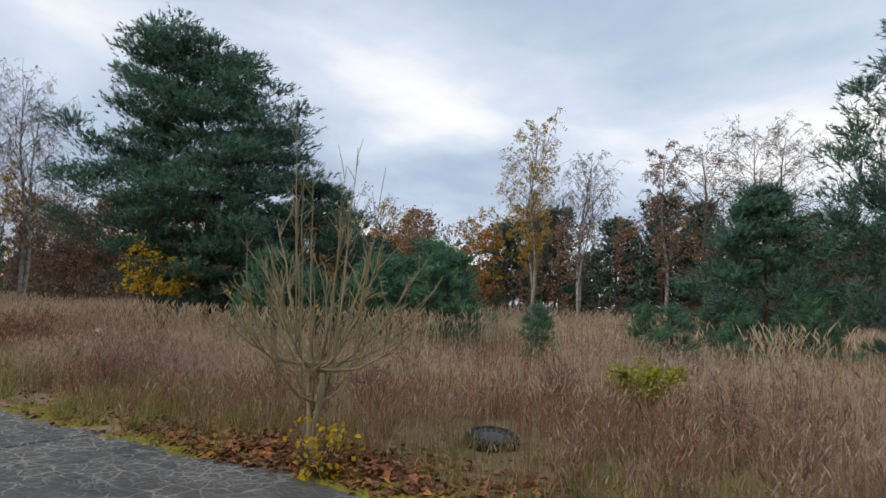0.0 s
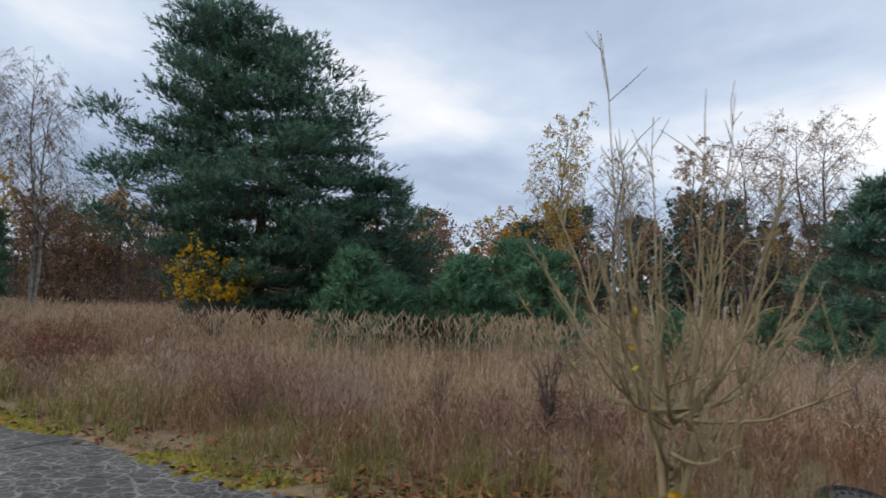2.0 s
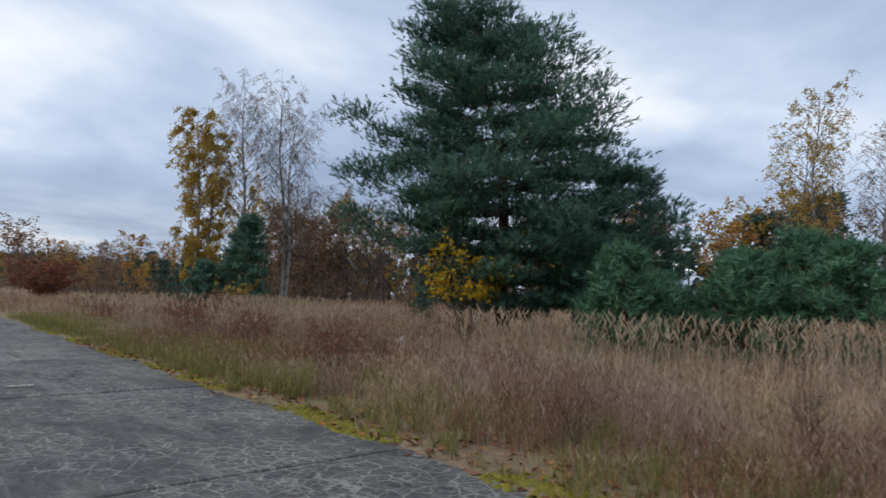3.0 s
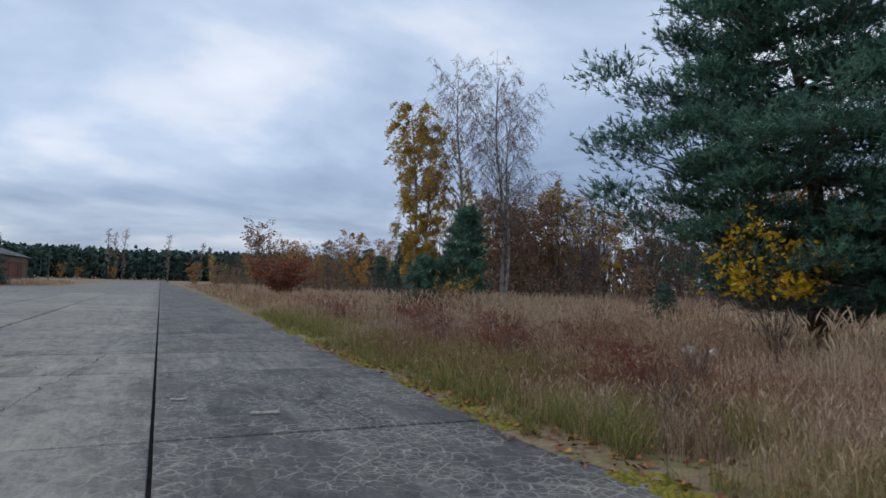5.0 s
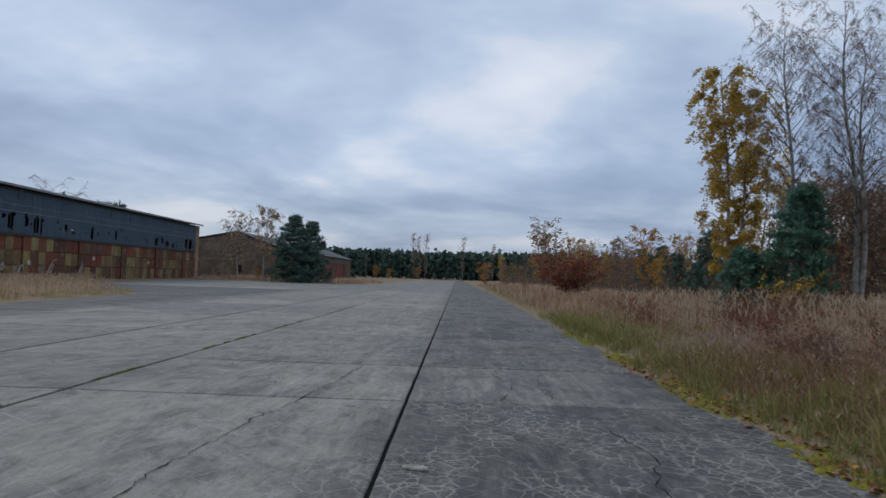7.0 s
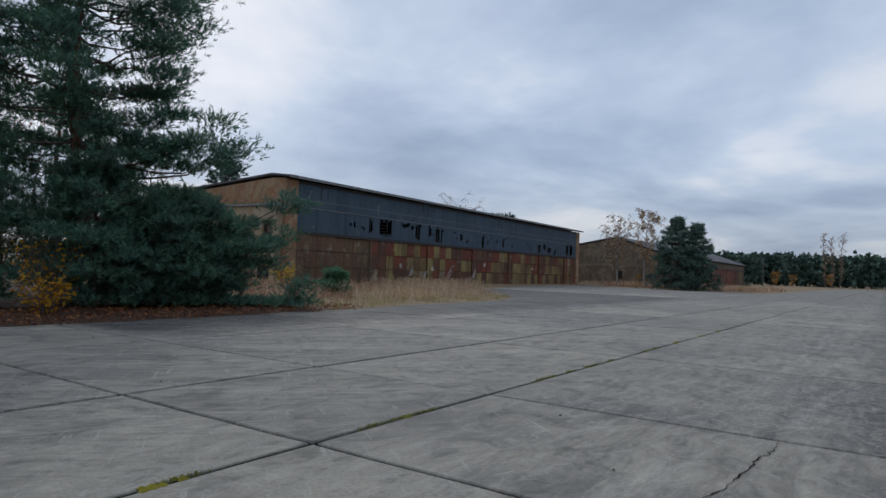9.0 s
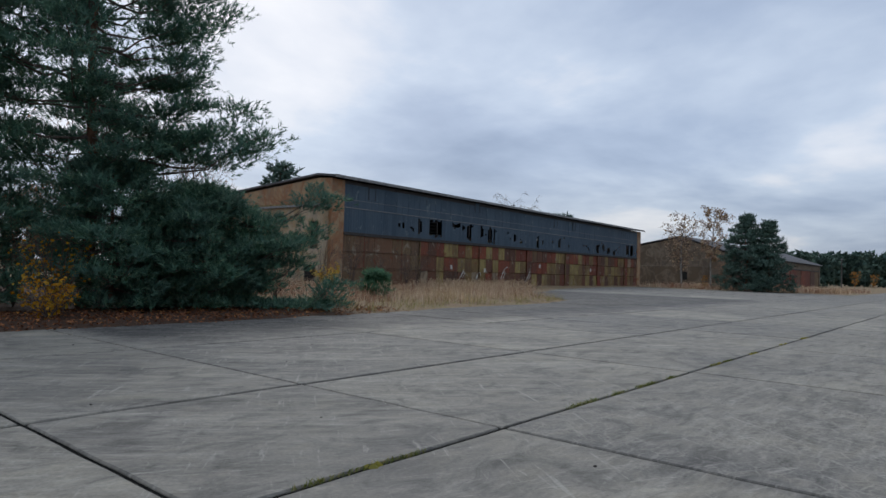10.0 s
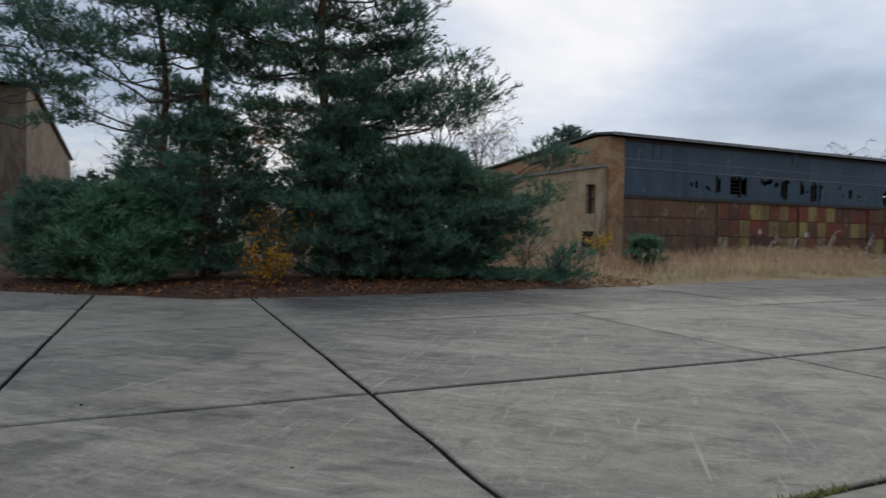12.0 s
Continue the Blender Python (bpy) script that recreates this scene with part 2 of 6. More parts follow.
def ground_material():
    m, nt, b = material("field_soil", 0.95)
    n1 = noise_node(nt, 0.5, 5, 0.65, "Position")
    n2 = noise_node(nt, 9.0, 5, 0.7, "Position")
    c1 = ramp_node(nt, n1.outputs["Fac"], [(0.3, (0.15, 0.105, 0.065)), (0.5, (0.26, 0.19, 0.12)), (0.7, (0.19, 0.18, 0.08))]).outputs[0]
    c = mix_node(nt, 0.6, c1, ramp_node(nt, n2.outputs["Fac"], [(0.3, (0.4, 0.4, 0.4)), (0.7, (1.4, 1.35, 1.2))]).outputs[0], "MULTIPLY")
    xyz = nt.nodes.new("ShaderNodeSeparateXYZ")
    nt.links.new(nt.nodes.new("ShaderNodeNewGeometry").outputs["Position"], xyz.inputs[0])
    mould = math_node(nt, "MULTIPLY", band(nt, xyz.outputs["X"], -40.0, -15.0, 0.6), band(nt, xyz.outputs["Y"], -20.0, 23.5, 1.5))
    c = mix_node(nt, mould, c, mix_node(nt, n2.outputs["Fac"], (0.045, 0.028, 0.020), (0.105, 0.060, 0.038)))
    nt.links.new(c, b.inputs["Base Color"])
    bump(nt, b, n2.outputs["Fac"], 0.8, 0.05)
    return m


def plaster_material(name, a, c2, stain):
    m, nt, b = material(name, 0.9)
    n1 = noise_node(nt, 0.35, 5, 0.6, "Object", None, 0.8)
    n2 = noise_node(nt, 1.4, 5, 0.7, "Object", (1, 1, 0.3), 0.5)
    n3 = noise_node(nt, 22, 3, 0.6)
    c = ramp_node(nt, n1.outputs["Fac"], [(0.42, a), (0.5, c2), (0.58, a)]).outputs[0]
    c = mix_node(nt, ramp_node(nt, n2.outputs["Fac"], [(0.48, (0, 0, 0)), (0.66, (0.75,) * 3)]).outputs[0], c, stain)
    c = mix_node(nt, 0.3, c, n3.outputs["Color"], "OVERLAY")
    nt.links.new(c, b.inputs["Base Color"])
    bump(nt, b, n3.outputs["Fac"], 0.3, 0.02)
    return m


def rust_material(name="rusted_door_paint", worn=0.0):
    m, nt, b = material(name, 0.75)
    info = nt.nodes.new("ShaderNodeObjectInfo")
    base = ramp_node(nt, info.outputs["Random"], [(0.0, (0.200, 0.045, 0.026)), (0.16, (0.150, 0.066, 0.038)), (0.30, (0.270, 0.190, 0.070)), (0.46, (0.105, 0.050, 0.034)),
                                                 (0.58, (0.330, 0.260, 0.095)), (0.72, (0.240, 0.060, 0.030)), (0.86, (0.180, 0.120, 0.055)), (0.95, (0.380, 0.310, 0.210))])
    base.color_ramp.interpolation = "CONSTANT"
    n = noise_node(nt, 0.55, 7, 0.72, "Position", (1, 1, 0.6), 1.0)
    c = mix_node(nt, ramp_node(nt, n.outputs["Fac"], [(0.40, (0.06,) * 3), (0.64, (0.70,) * 3)]).outputs[0], base.outputs[0], (0.098, 0.056, 0.038))
    if worn:
        c = mix_node(nt, worn, c, (0.150, 0.098, 0.058))
    drip = noise_node(nt, 3.0, 5, 0.7, "Position", (1, 1, 0.12), 0.3)
    c = mix_node(nt, ramp_node(nt, drip.outputs["Fac"], [(0.48, (0, 0, 0)), (0.68, (0.6,) * 3)]).outputs[0], c, (0.068, 0.038, 0.028))
    n2 = noise_node(nt, 1.6, 6, 0.72, "Position", (1, 1, 0.8), 0.8)
    c = mix_node(nt, ramp_node(nt, n2.outputs["Fac"], [(0.585, (0, 0, 0)), (0.64, (0.75,) * 3)]).outputs[0], c, (0.288, 0.248, 0.188))
    n3 = noise_node(nt, 2.3, 6, 0.7, "Position", None, 0.8)
    c = mix_node(nt, ramp_node(nt, n3.outputs["Fac"], [(0.60, (0, 0, 0)), (0.65, (0.8,) * 3)]).outputs[0], c, (0.184, 0.050, 0.028))
    nt.links.new(c, b.inputs["Base Color"])
    bump(nt, b, n2.outputs["Fac"], 0.3, 0.02)
    return m


def sheet_material():
    m, nt, b = material("blue_grey_sheet", 0.6)
    info = nt.nodes.new("ShaderNodeObjectInfo")
    base = ramp_node(nt, info.outputs["Random"], [(0.0, (0.040, 0.066, 0.094)), (1.0, (0.056, 0.088, 0.120))]).outputs[0]
    n = noise_node(nt, 0.8, 7, 0.75, "Position", (1, 1, 0.45), 0.6)
    c = mix_node(nt, ramp_node(nt, n.outputs["Fac"], [(0.45, (0, 0, 0)), (0.75, (0.5,) * 3)]).outputs[0], base, (0.095, 0.122, 0.148))
    n2 = noise_node(nt, 2.1, 6, 0.75, "Position", (1, 1, 0.5), 0.5)
    c = mix_node(nt, ramp_node(nt, n2.outputs["Fac"], [(0.61, (0, 0, 0)), (0.66, (0.7,) * 3)]).outputs[0], c, (0.21, 0.25, 0.25))
    n3 = noise_node(nt, 1.7, 6, 0.75, "Position", (1, 1, 0.7), 0.5)
    c = mix_node(nt, ramp_node(nt, n3.outputs["Fac"], [(0.30, (0.85,) * 3), (0.36, (0, 0, 0))]).outputs[0], c, (0.016, 0.02, 0.024))
    nt.links.new(c, b.inputs["Base Color"])
    bump(nt, b, n2.outputs["Fac"], 0.25, 0.02)
    return m


def plain_material(name, colour, rough=0.8, scale=12.0, amount=0.35, metallic=0.0):
    m, nt, b = material(name, rough)
    n = noise_node(nt, scale, 4, 0.6)
    lo, hi = tuple(v * (1 - amount) for v in colour), tuple(v * (1 + amount) for v in colour)
    nt.links.new(ramp_node(nt, n.outputs["Fac"], [(0.3, lo), (0.7, hi)]).outputs[0], b.inputs["Base Color"])
    b.inputs["Metallic"].default_value = metallic
    bump(nt, b, n.outputs["Fac"], 0.2, 0.01)
    return m


CONCRETE = concrete_material()
SOIL = ground_material()
JOINT = plain_material("joint_tar", (0.018, 0.018, 0.017), 1.0, 6)
JOINT.node_tree.nodes["Principled BSDF"].inputs["Specular IOR Level"].default_value = 0.0
NEEDLE = island_material("pine_needles", [(0, (0.048, 0.114, 0.078)), (0.5, (0.088, 0.185, 0.128)), (0.9, (0.144, 0.265, 0.167)), (1, (0.245, 0.340, 0.186))],
                         [(0, (0.045, 0.099, 0.085)), (1, (0.122, 0.204, 0.167))], 0.9, 0.7, 0.6, 0.28)
NEEDLE_YOUNG = island_material("young_pine_needles", [(0, (0.059, 0.140, 0.090)), (0.6, (0.098, 0.213, 0.127)), (1, (0.179, 0.314, 0.155))], None, 1, 0, 0.6, 0.28)
# greyer needle tones with the distance haze mixed into the colour
NEEDLE_FAR = island_material("hazed_conifer_needles", [(0, (0.051, 0.093, 0.080)), (1, (0.117, 0.177, 0.134))])
PINE_BARK = bark_material("pine_bark", (0.06, 0.035, 0.025), (0.20, 0.11, 0.07))
BIRCH_BARK = bark_material("birch_bark", (0.06, 0.055, 0.05), (0.44, 0.42, 0.39), 3.0, (1, 1, 0.8))
TWIG = bark_material("twig_bark", (0.055, 0.040, 0.036), (0.16, 0.125, 0.105))
GREY_BARK = bark_material("grey_bark", (0.06, 0.05, 0.045), (0.17, 0.14, 0.12))
SAPLING_BARK = bark_material("sapling_bark", (0.17, 0.135, 0.075), (0.36, 0.29, 0.17))
LEAF_YELLOW = island_material("yellow_leaves", [(0, (0.473, 0.263, 0.011)), (0.6, (0.651, 0.420, 0.021)), (1, (0.420, 0.378, 0.053))], None, 1, 0, 0.6, 0.35)
LEAF_GOLD = island_material("golden_leaves", [(0, (0.360, 0.150, 0.012)), (0.6, (0.560, 0.290, 0.020)), (1, (0.420, 0.300, 0.050))], None, 1, 0, 0.6, 0.35)
LEAF_BIRCH = island_material("birch_leaves", [(0, (0.42, 0.24, 0.04)), (0.5, (0.60, 0.39, 0.06)), (0.8, (0.36, 0.32, 0.08)), (1, (0.45, 0.33, 0.17))], None, 1, 0, 0.6, 0.4)
LEAF_PALE = island_material("sparse_birch_leaves", [(0, (0.286, 0.169, 0.104)), (0.6, (0.390, 0.286, 0.208)), (1, (0.494, 0.377, 0.208))], None, 1, 0, 0.6, 0.3)
LEAF_ORANGE = island_material("orange_leaves", [(0, (0.270, 0.125, 0.045)), (0.6, (0.420, 0.215, 0.060)), (1, (0.520, 0.330, 0.090))], None, 1, 0, 0.7, 0.3)
LEAF_BROWN = island_material("brown_leaves", [(0, (0.190, 0.120, 0.085)), (0.6, (0.300, 0.185, 0.120)), (1, (0.390, 0.260, 0.150))], None, 1, 0, 0.7, 0.25)
LEAF_RED = island_material("red_leaves", [(0, (0.169, 0.052, 0.039)), (0.6, (0.260, 0.085, 0.052)), (1, (0.312, 0.143, 0.065))], None, 1, 0, 0.6, 0.25)
LITTER = island_material("leaf_litter", [(0, (0.100, 0.045, 0.028)), (0.5, (0.220, 0.090, 0.045)), (0.9, (0.330, 0.145, 0.065)), (1, (0.520, 0.230, 0.052))])
STRAW = island_material("dry_grass", [(0, (0.230, 0.150, 0.082)), (0.35, (0.410, 0.290, 0.170)), (0.75, (0.620, 0.465, 0.280)), (1, (0.780, 0.660, 0.470))],
                        [(0, (0.180, 0.115, 0.088)), (0.5, (0.400, 0.285, 0.230)), (1, (0.640, 0.510, 0.430))], 0.22, 0.9, 0.85, 0.35)
WEED = island_material("dead_weeds", [(0, (0.105, 0.058, 0.042)), (0.5, (0.280, 0.165, 0.115)), (0.85, (0.430, 0.300, 0.225)), (1, (0.560, 0.440, 0.350))],
                       [(0, (0.125, 0.056, 0.038)), (1, (0.380, 0.165, 0.090))], 0.3, 0.8, 0.85, 0.3)
SEDGE = island_material("yellowing_grass", [(0, (0.130, 0.135, 0.040)), (0.5, (0.270, 0.240, 0.075)), (1, (0.470, 0.380, 0.170))], None, 1, 0, 0.75, 0.35)
REED = island_material("reed_plumes", [(0, (0.420, 0.315, 0.210)), (0.6, (0.588, 0.462, 0.322)), (1, (0.700, 0.588, 0.448))], None, 1, 0, 0.8, 0.4)
GREEN = island_material("green_grass", [(0, (0.090, 0.120, 0.033)), (0.5, (0.158, 0.188, 0.053)), (0.85, (0.255, 0.247, 0.083)), (1, (0.375, 0.300, 0.150))], None, 1, 0, 0.7, 0.35)
LIME = island_material("yellow_green_broom", [(0, (0.200, 0.230, 0.030)), (1, (0.420, 0.420, 0.050))], None, 1, 0, 0.7, 0.3)
MOSS = island_material("moss", [(0, (0.120, 0.110, 0.016)), (0.6, (0.235, 0.200, 0.025)), (1, (0.160, 0.150, 0.040))])
PLASTER = plaster_material("ochre_plaster", (0.36, 0.25, 0.15), (0.28, 0.135, 0.07), (0.22, 0.165, 0.12))
PLASTER_GREY = plaster_material("grey_plaster", (0.40, 0.33, 0.235), (0.33, 0.235, 0.13), (0.25, 0.21, 0.165))
PLASTER_DARK = plaster_material("dark_plaster", (0.125, 0.095, 0.066), (0.20, 0.16, 0.12), (0.09, 0.072, 0.055))
RUST = rust_material()
RUST_WORN = rust_material("brown_worn_door_paint", 0.8)
SHEET = sheet_material()
ROOFING = plain_material("roof_felt", (0.10, 0.10, 0.105), 0.9, 3)
FASCIA = plain_material("roof_edge_sheet", (0.21, 0.21, 0.21), 0.7, 4)
STEEL = plain_material("dark_steel", (0.05, 0.045, 0.042), 0.7, 6)
# near-black: unlit hangar interior and openings, their shade put into the colour
DARKNESS = plain_material("interior_shade_black", (0.02, 0.02, 0.02), 1.0, 2)
RUBBER = plain_material("weathered_rubber", (0.025, 0.025, 0.027), 0.8, 30)
HUBCAP = plain_material("silver_hubcap", (0.09, 0.09, 0.11), 0.6, 20, 0.3, 0.4)
PALE = plain_material("bleached_rubble", (0.50, 0.48, 0.45), 0.9, 10)
STICKWOOD = plain_material("peeled_birch_stick", (0.42, 0.38, 0.32), 0.8, 25, 0.45)
WOOD_POLE = plain_material("grey_pole", (0.13, 0.12, 0.11), 0.8, 5)
PAINT = plain_material("pale_paint", (0.52, 0.50, 0.45), 0.8, 5, 0.2)


# ---- mesh helpers ----
class Geo:
    """Triangles gathered in blocks."""

    def __init__(self):
        self.v, self.f, self.n = [], [], 0

    def add(self, v, f):
        v, f = np.asarray(v, float).reshape(-1, 3), np.asarray(f, int).reshape(-1, 3)
        self.v.append(v)
        self.f.append(f + self.n)
        self.n += len(v)

    def tube(self, pts, radii, sides=5, cap=True):
        pts = np.asarray(pts, float)
        k = len(pts)
        d = np.gradient(pts, axis=0)
        d /= np.linalg.norm(d, axis=1)[:, None] + 1e-9
        ref = np.array([0.0, 0.0, 1.0]) if abs(d[0][2]) < 0.9 else np.array([1.0, 0.0, 0.0])
        a = np.cross(d, ref)
        a /= np.linalg.norm(a, axis=1)[:, None] + 1e-9
        b = np.cross(d, a)
        ang = np.arange(sides) * 2 * np.pi / sides
        r = np.asarray(radii, float)[:, None, None]
        ring = pts[:, None] + r * (np.cos(ang)[None, :, None] * a[:, None] + np.sin(ang)[None, :, None] * b[:, None])
        v = ring.reshape(-1, 3)
        i, j = np.meshgrid(np.arange(k - 1), np.arange(sides), indexing="ij")
        p, q = i * sides + j, i * sides + (j + 1) % sides
        f = np.concatenate([np.stack([p, q, q + sides], -1).reshape(-1, 3), np.stack([p, q + sides, p + sides], -1).reshape(-1, 3)])
        if cap:
            v = np.concatenate([v, pts[-1:]])
            t = (k - 1) * sides
            f = np.concatenate([f, [[t + s, t + (s + 1) % sides, k * sides] for s in range(sides)]])
        self.add(v, f)

    def box(self, x0, y0, z0, x1, y1, z1):
        v = [(x, y, z) for x in (x0, x1) for y in (y0, y1) for z in (z0, z1)]
        q = [(0, 1, 3, 2), (4, 6, 7, 5), (0, 4, 5, 1), (2, 3, 7, 6), (0, 2, 6, 4), (1, 5, 7, 3)]
        self.add(v, [t for a, b, c, d in q for t in ((a, b, c), (a, c, d))])

    def mesh(self, name, mat, smooth=False):
        v = np.concatenate(self.v) if self.v else np.zeros((0, 3))
        f = np.concatenate(self.f) if self.f else np.zeros((0, 3), int)
        me = bpy.data.meshes.new(name)
        me.vertices.add(len(v))
        me.vertices.foreach_set("co", v.astype(np.float32).ravel())
        me.loops.add(len(f) * 3)
        me.loops.foreach_set("vertex_index", f.astype(np.int32).ravel())
        me.polygons.add(len(f))
        me.polygons.foreach_set("loop_start", np.arange(0, len(f) * 3, 3, dtype=np.int32))
        me.polygons.foreach_set("use_smooth", np.full(len(f), smooth, dtype=bool))
        me.update(calc_edges=True)
        me.materials.append(mat)
        return me


def part(name, geo, mat, parent=None, label="", smooth=False):
    """One mesh object out of gathered triangles or a bmesh, under a thing or a part."""
    if isinstance(geo, Geo):
        me = geo.mesh(name, mat, smooth)
    else:
        me = bpy.data.meshes.new(name)
        geo.to_mesh(me)
        geo.free()
        me.materials.append(mat)
    ob = new(name, me)
    if parent:
        ob.parent = parent
    return tagged(ob, label)


def thing(name, m, label, category, group="", kind=""):
    ob = new(name)
    ob.matrix_basis = m
    return tagged(ob, label, category, group, kind)


def boxes(*rows):
    g = Geo()
    for r in rows:
        g.box(*r)
    return g


def bevel_box(x0, y0, z0, x1, y1, z1, w=0.02):
    bm = bmesh.new()
    bmesh.ops.create_cube(bm, size=1)
    for v in bm.verts:
        v.co = Vector(((x0 + x1) / 2 + v.co.x * (x1 - x0), (y0 + y1) / 2 + v.co.y * (y1 - y0), (z0 + z1) / 2 + v.co.z * (z1 - z0)))
    bmesh.ops.bevel(bm, geom=bm.edges[:], offset=w, segments=1, affect="EDGES")
    return bm


def unit(v):
    v = np.asarray(v, float)
    return v / (np.linalg.norm(v, axis=-1, keepdims=True) + 1e-9)


def smooth_noise(x, y, s, seed=0.0):
    """A cheap field of about -1 to 1 with features of s metres."""
    a, b = np.asarray(x, float) / s, np.asarray(y, float) / s
    return (np.sin(a * 2.1 + 1.3 * np.sin(b * 1.7 + seed) + seed) + np.sin(b * 2.3 + 1.1 * np.sin(a * 1.9 + 2 * seed)) +
            0.6 * np.sin(a * 4.7 + b * 3.1 + seed * 3)) / 2.6


# ---- plan: the apron and the ground round it ----
LEFT_Y = (-400, 2, 8.5, 10.3, 12.8, 20, 25, 30, 36, 42, 43.5, 46, 51, 65, 85, 96, 98, 150, 235, 240, 2000)
LEFT_X = (-20.5, -20, -19.4, -18.2, -16.3, -16.6, -17, -17.8, -18, -19.2, -20.5, -23, -27, -33, -38, -39, -13, -12, -11, 20, 20)


def apron_depth(x, y):
    """How far a place lies inside the apron; below zero it lies outside."""
    wob = 0.10 * smooth_noise(x, y, 0.9) + 0.13 * smooth_noise(y, x, 2.7, 2.0)
    right = 3.95 + wob - np.clip((np.asarray(y) - 60) * 0.012, 0, 2.0)
    left = np.interp(y, LEFT_Y, LEFT_X) + 1.5 * wob
    return np.minimum(right - x, x - left)


def ground_z(x, y):
    d = apron_depth(x, y)
    x = np.asarray(x, float)
    rise = 0.007 * np.clip(x - 6, 0, 40)
    z = np.clip(-d * 0.22, -0.16, 0.035) + np.clip(-d - 0.3, 0, 1.5) / 1.5 * (0.05 + 0.05 * smooth_noise(x, y, 2.3, 1.0))
    return z + rise


def build_ground():
    xs = np.concatenate([[-2500, -900, -400, -200, -130, -90], np.arange(-70, -42, 4.0), np.arange(-42, -20, 1.0), np.arange(-20, -15, 0.2), np.arange(-15, 3, 2.0),
                         np.arange(3, 5.2, 0.1), np.arange(5.2, 12, 0.5), np.arange(12, 70, 3.0), [90, 130, 200, 400, 900, 2500]])
    ys = np.concatenate([[-2500, -900, -400, -200, -100, -60, -40, -25], np.arange(-16, 26, 0.25), np.arange(26, 60, 0.6), np.arange(60, 240, 3.0), [241, 260, 300, 400, 900, 2500]])
    X, Y = np.meshgrid(xs, ys, indexing="ij")
    Z = ground_z(X, Y)
    k = len(ys)
    i, j = np.meshgrid(np.arange(len(xs) - 1), np.arange(k - 1), indexing="ij")
    p = i * k + j
    f = np.concatenate([np.stack([p, p + k, p + k + 1], -1).reshape(-1, 3), np.stack([p, p + k + 1, p + 1], -1).reshape(-1, 3)])
    g = Geo()
    g.add(np.stack([X, Y, Z], -1), f)
    tagged(part("ground", g, SOIL, None, "brown field soil with thatch and moss", True), category="ground", kind="structure")


build_ground()

JOINT_X = [4.9, 0.0, -4.46, -7.66, -12.22, -15.45, -20.4]
JOINT_HALF = [0.02, 0.020, 0.031, 0.042, 0.036, 0.03, 0.03]
JOINT_X_FAR = [-20.4, -23.6, -28.2, -31.4, -36.0, -40.5]
JOINT_Y = [-22.0, -18.6, -13.0, -9.4, -4.0, -0.25, 5.24, 10.53, 13.73, 19.17, 24.5, 27.8, 33.2, 38.6, 41.9, 47.3, 52.6, 55.9, 61.3, 66.7]


def slab(x0, y0, x1, y1, gap_x0=0.028, gap_x1=0.028):
    """A concrete slab with chipped, bevelled edges; its top lies at about 0."""
    bm = bmesh.new()
    nx, ny = 10, 10
    rows = []
    e = 0.012
    x0, x1, y0, y1 = x0 + gap_x0, x1 - gap_x1, y0 + 0.025, y1 - 0.025
    tilt = random.uniform(-0.004, 0.004)

    def edge_pts(z, inset):
        pts = []
        for a, b, n in (((x0 + inset, y0 + inset), (x1 - inset, y0 + inset), nx), ((x1 - inset, y0 + inset), (x1 - inset, y1 - inset), ny),
                        ((x1 - inset, y1 - inset), (x0 + inset, y1 - inset), nx), ((x0 + inset, y1 - inset), (x0 + inset, y0 + inset), ny)):
            for s in range(n):
                u = s / n
                px, py = a[0] + (b[0] - a[0]) * u, a[1] + (b[1] - a[1]) * u
                j = 0.014 * noise.noise((px * 1.7, py * 1.7, 0.0))
                pts.append(bm.verts.new((px + j, py + 1.3 * j, z)))
        return pts

    for z, inset in ((-0.14, 0.0), (-0.012, 0.0), (0.0 + tilt, e)):
        rows.append(edge_pts(z, inset))
    n = len(rows[0])
    for a, b in zip(rows, rows[1:]):
        for i in range(n):
            bm.faces.new((a[i], a[(i + 1) % n], b[(i + 1) % n], b[i]))
    bm.faces.new(rows[-1])
    return bm


def build_apron():
    base = Geo()
    base.box(-45, -200, -0.20, 4.9, 236, -0.022)
    apron = part("apron", base, JOINT, None, "cracked grey concrete apron of large slabs with tarred joints")
    tagged(apron, category="apron", kind="structure")
    for i in range(len(JOINT_X) - 1):
        for j in range(len(JOINT_Y) - 1):
            g0, g1 = JOINT_HALF[i + 1], JOINT_HALF[i]
            part("slab", slab(JOINT_X[i + 1], JOINT_Y[j], JOINT_X[i], JOINT_Y[j + 1], g0, g1), CONCRETE, apron)
    for i in range(len(JOINT_X_FAR) - 1):
        for j in range(14, len(JOINT_Y) - 1):
            part("slab", slab(JOINT_X_FAR[i + 1], JOINT_Y[j], JOINT_X_FAR[i], JOINT_Y[j + 1]), CONCRETE, apron)
    far = Geo()
    cols = JOINT_X + JOINT_X_FAR[1:]
    y = JOINT_Y[-1]
    for k in range(40):
        step = (5.4, 5.4, 3.3)[k % 3]
        for a, b in zip(cols, cols[1:]):
            if y < 102 or a < 5 and b > -21:
                far.box(b + 0.03, y + 0.03, -0.14, a - 0.03, y + step - 0.03, random.uniform(-0.004, 0.004))
        y += step
    for k in range(40):
        for a, b in zip(JOINT_X, JOINT_X[1:]):
            far.box(b + 0.02, -22.0 - 4.5 * (k + 1), -0.14, a - 0.02, -22.0 - 4.5 * k - 0.02, random.uniform(-0.004, 0.004))
    tagged(part("distant_slabs", far, CONCRETE, apron), kind="stuff")


build_apron()


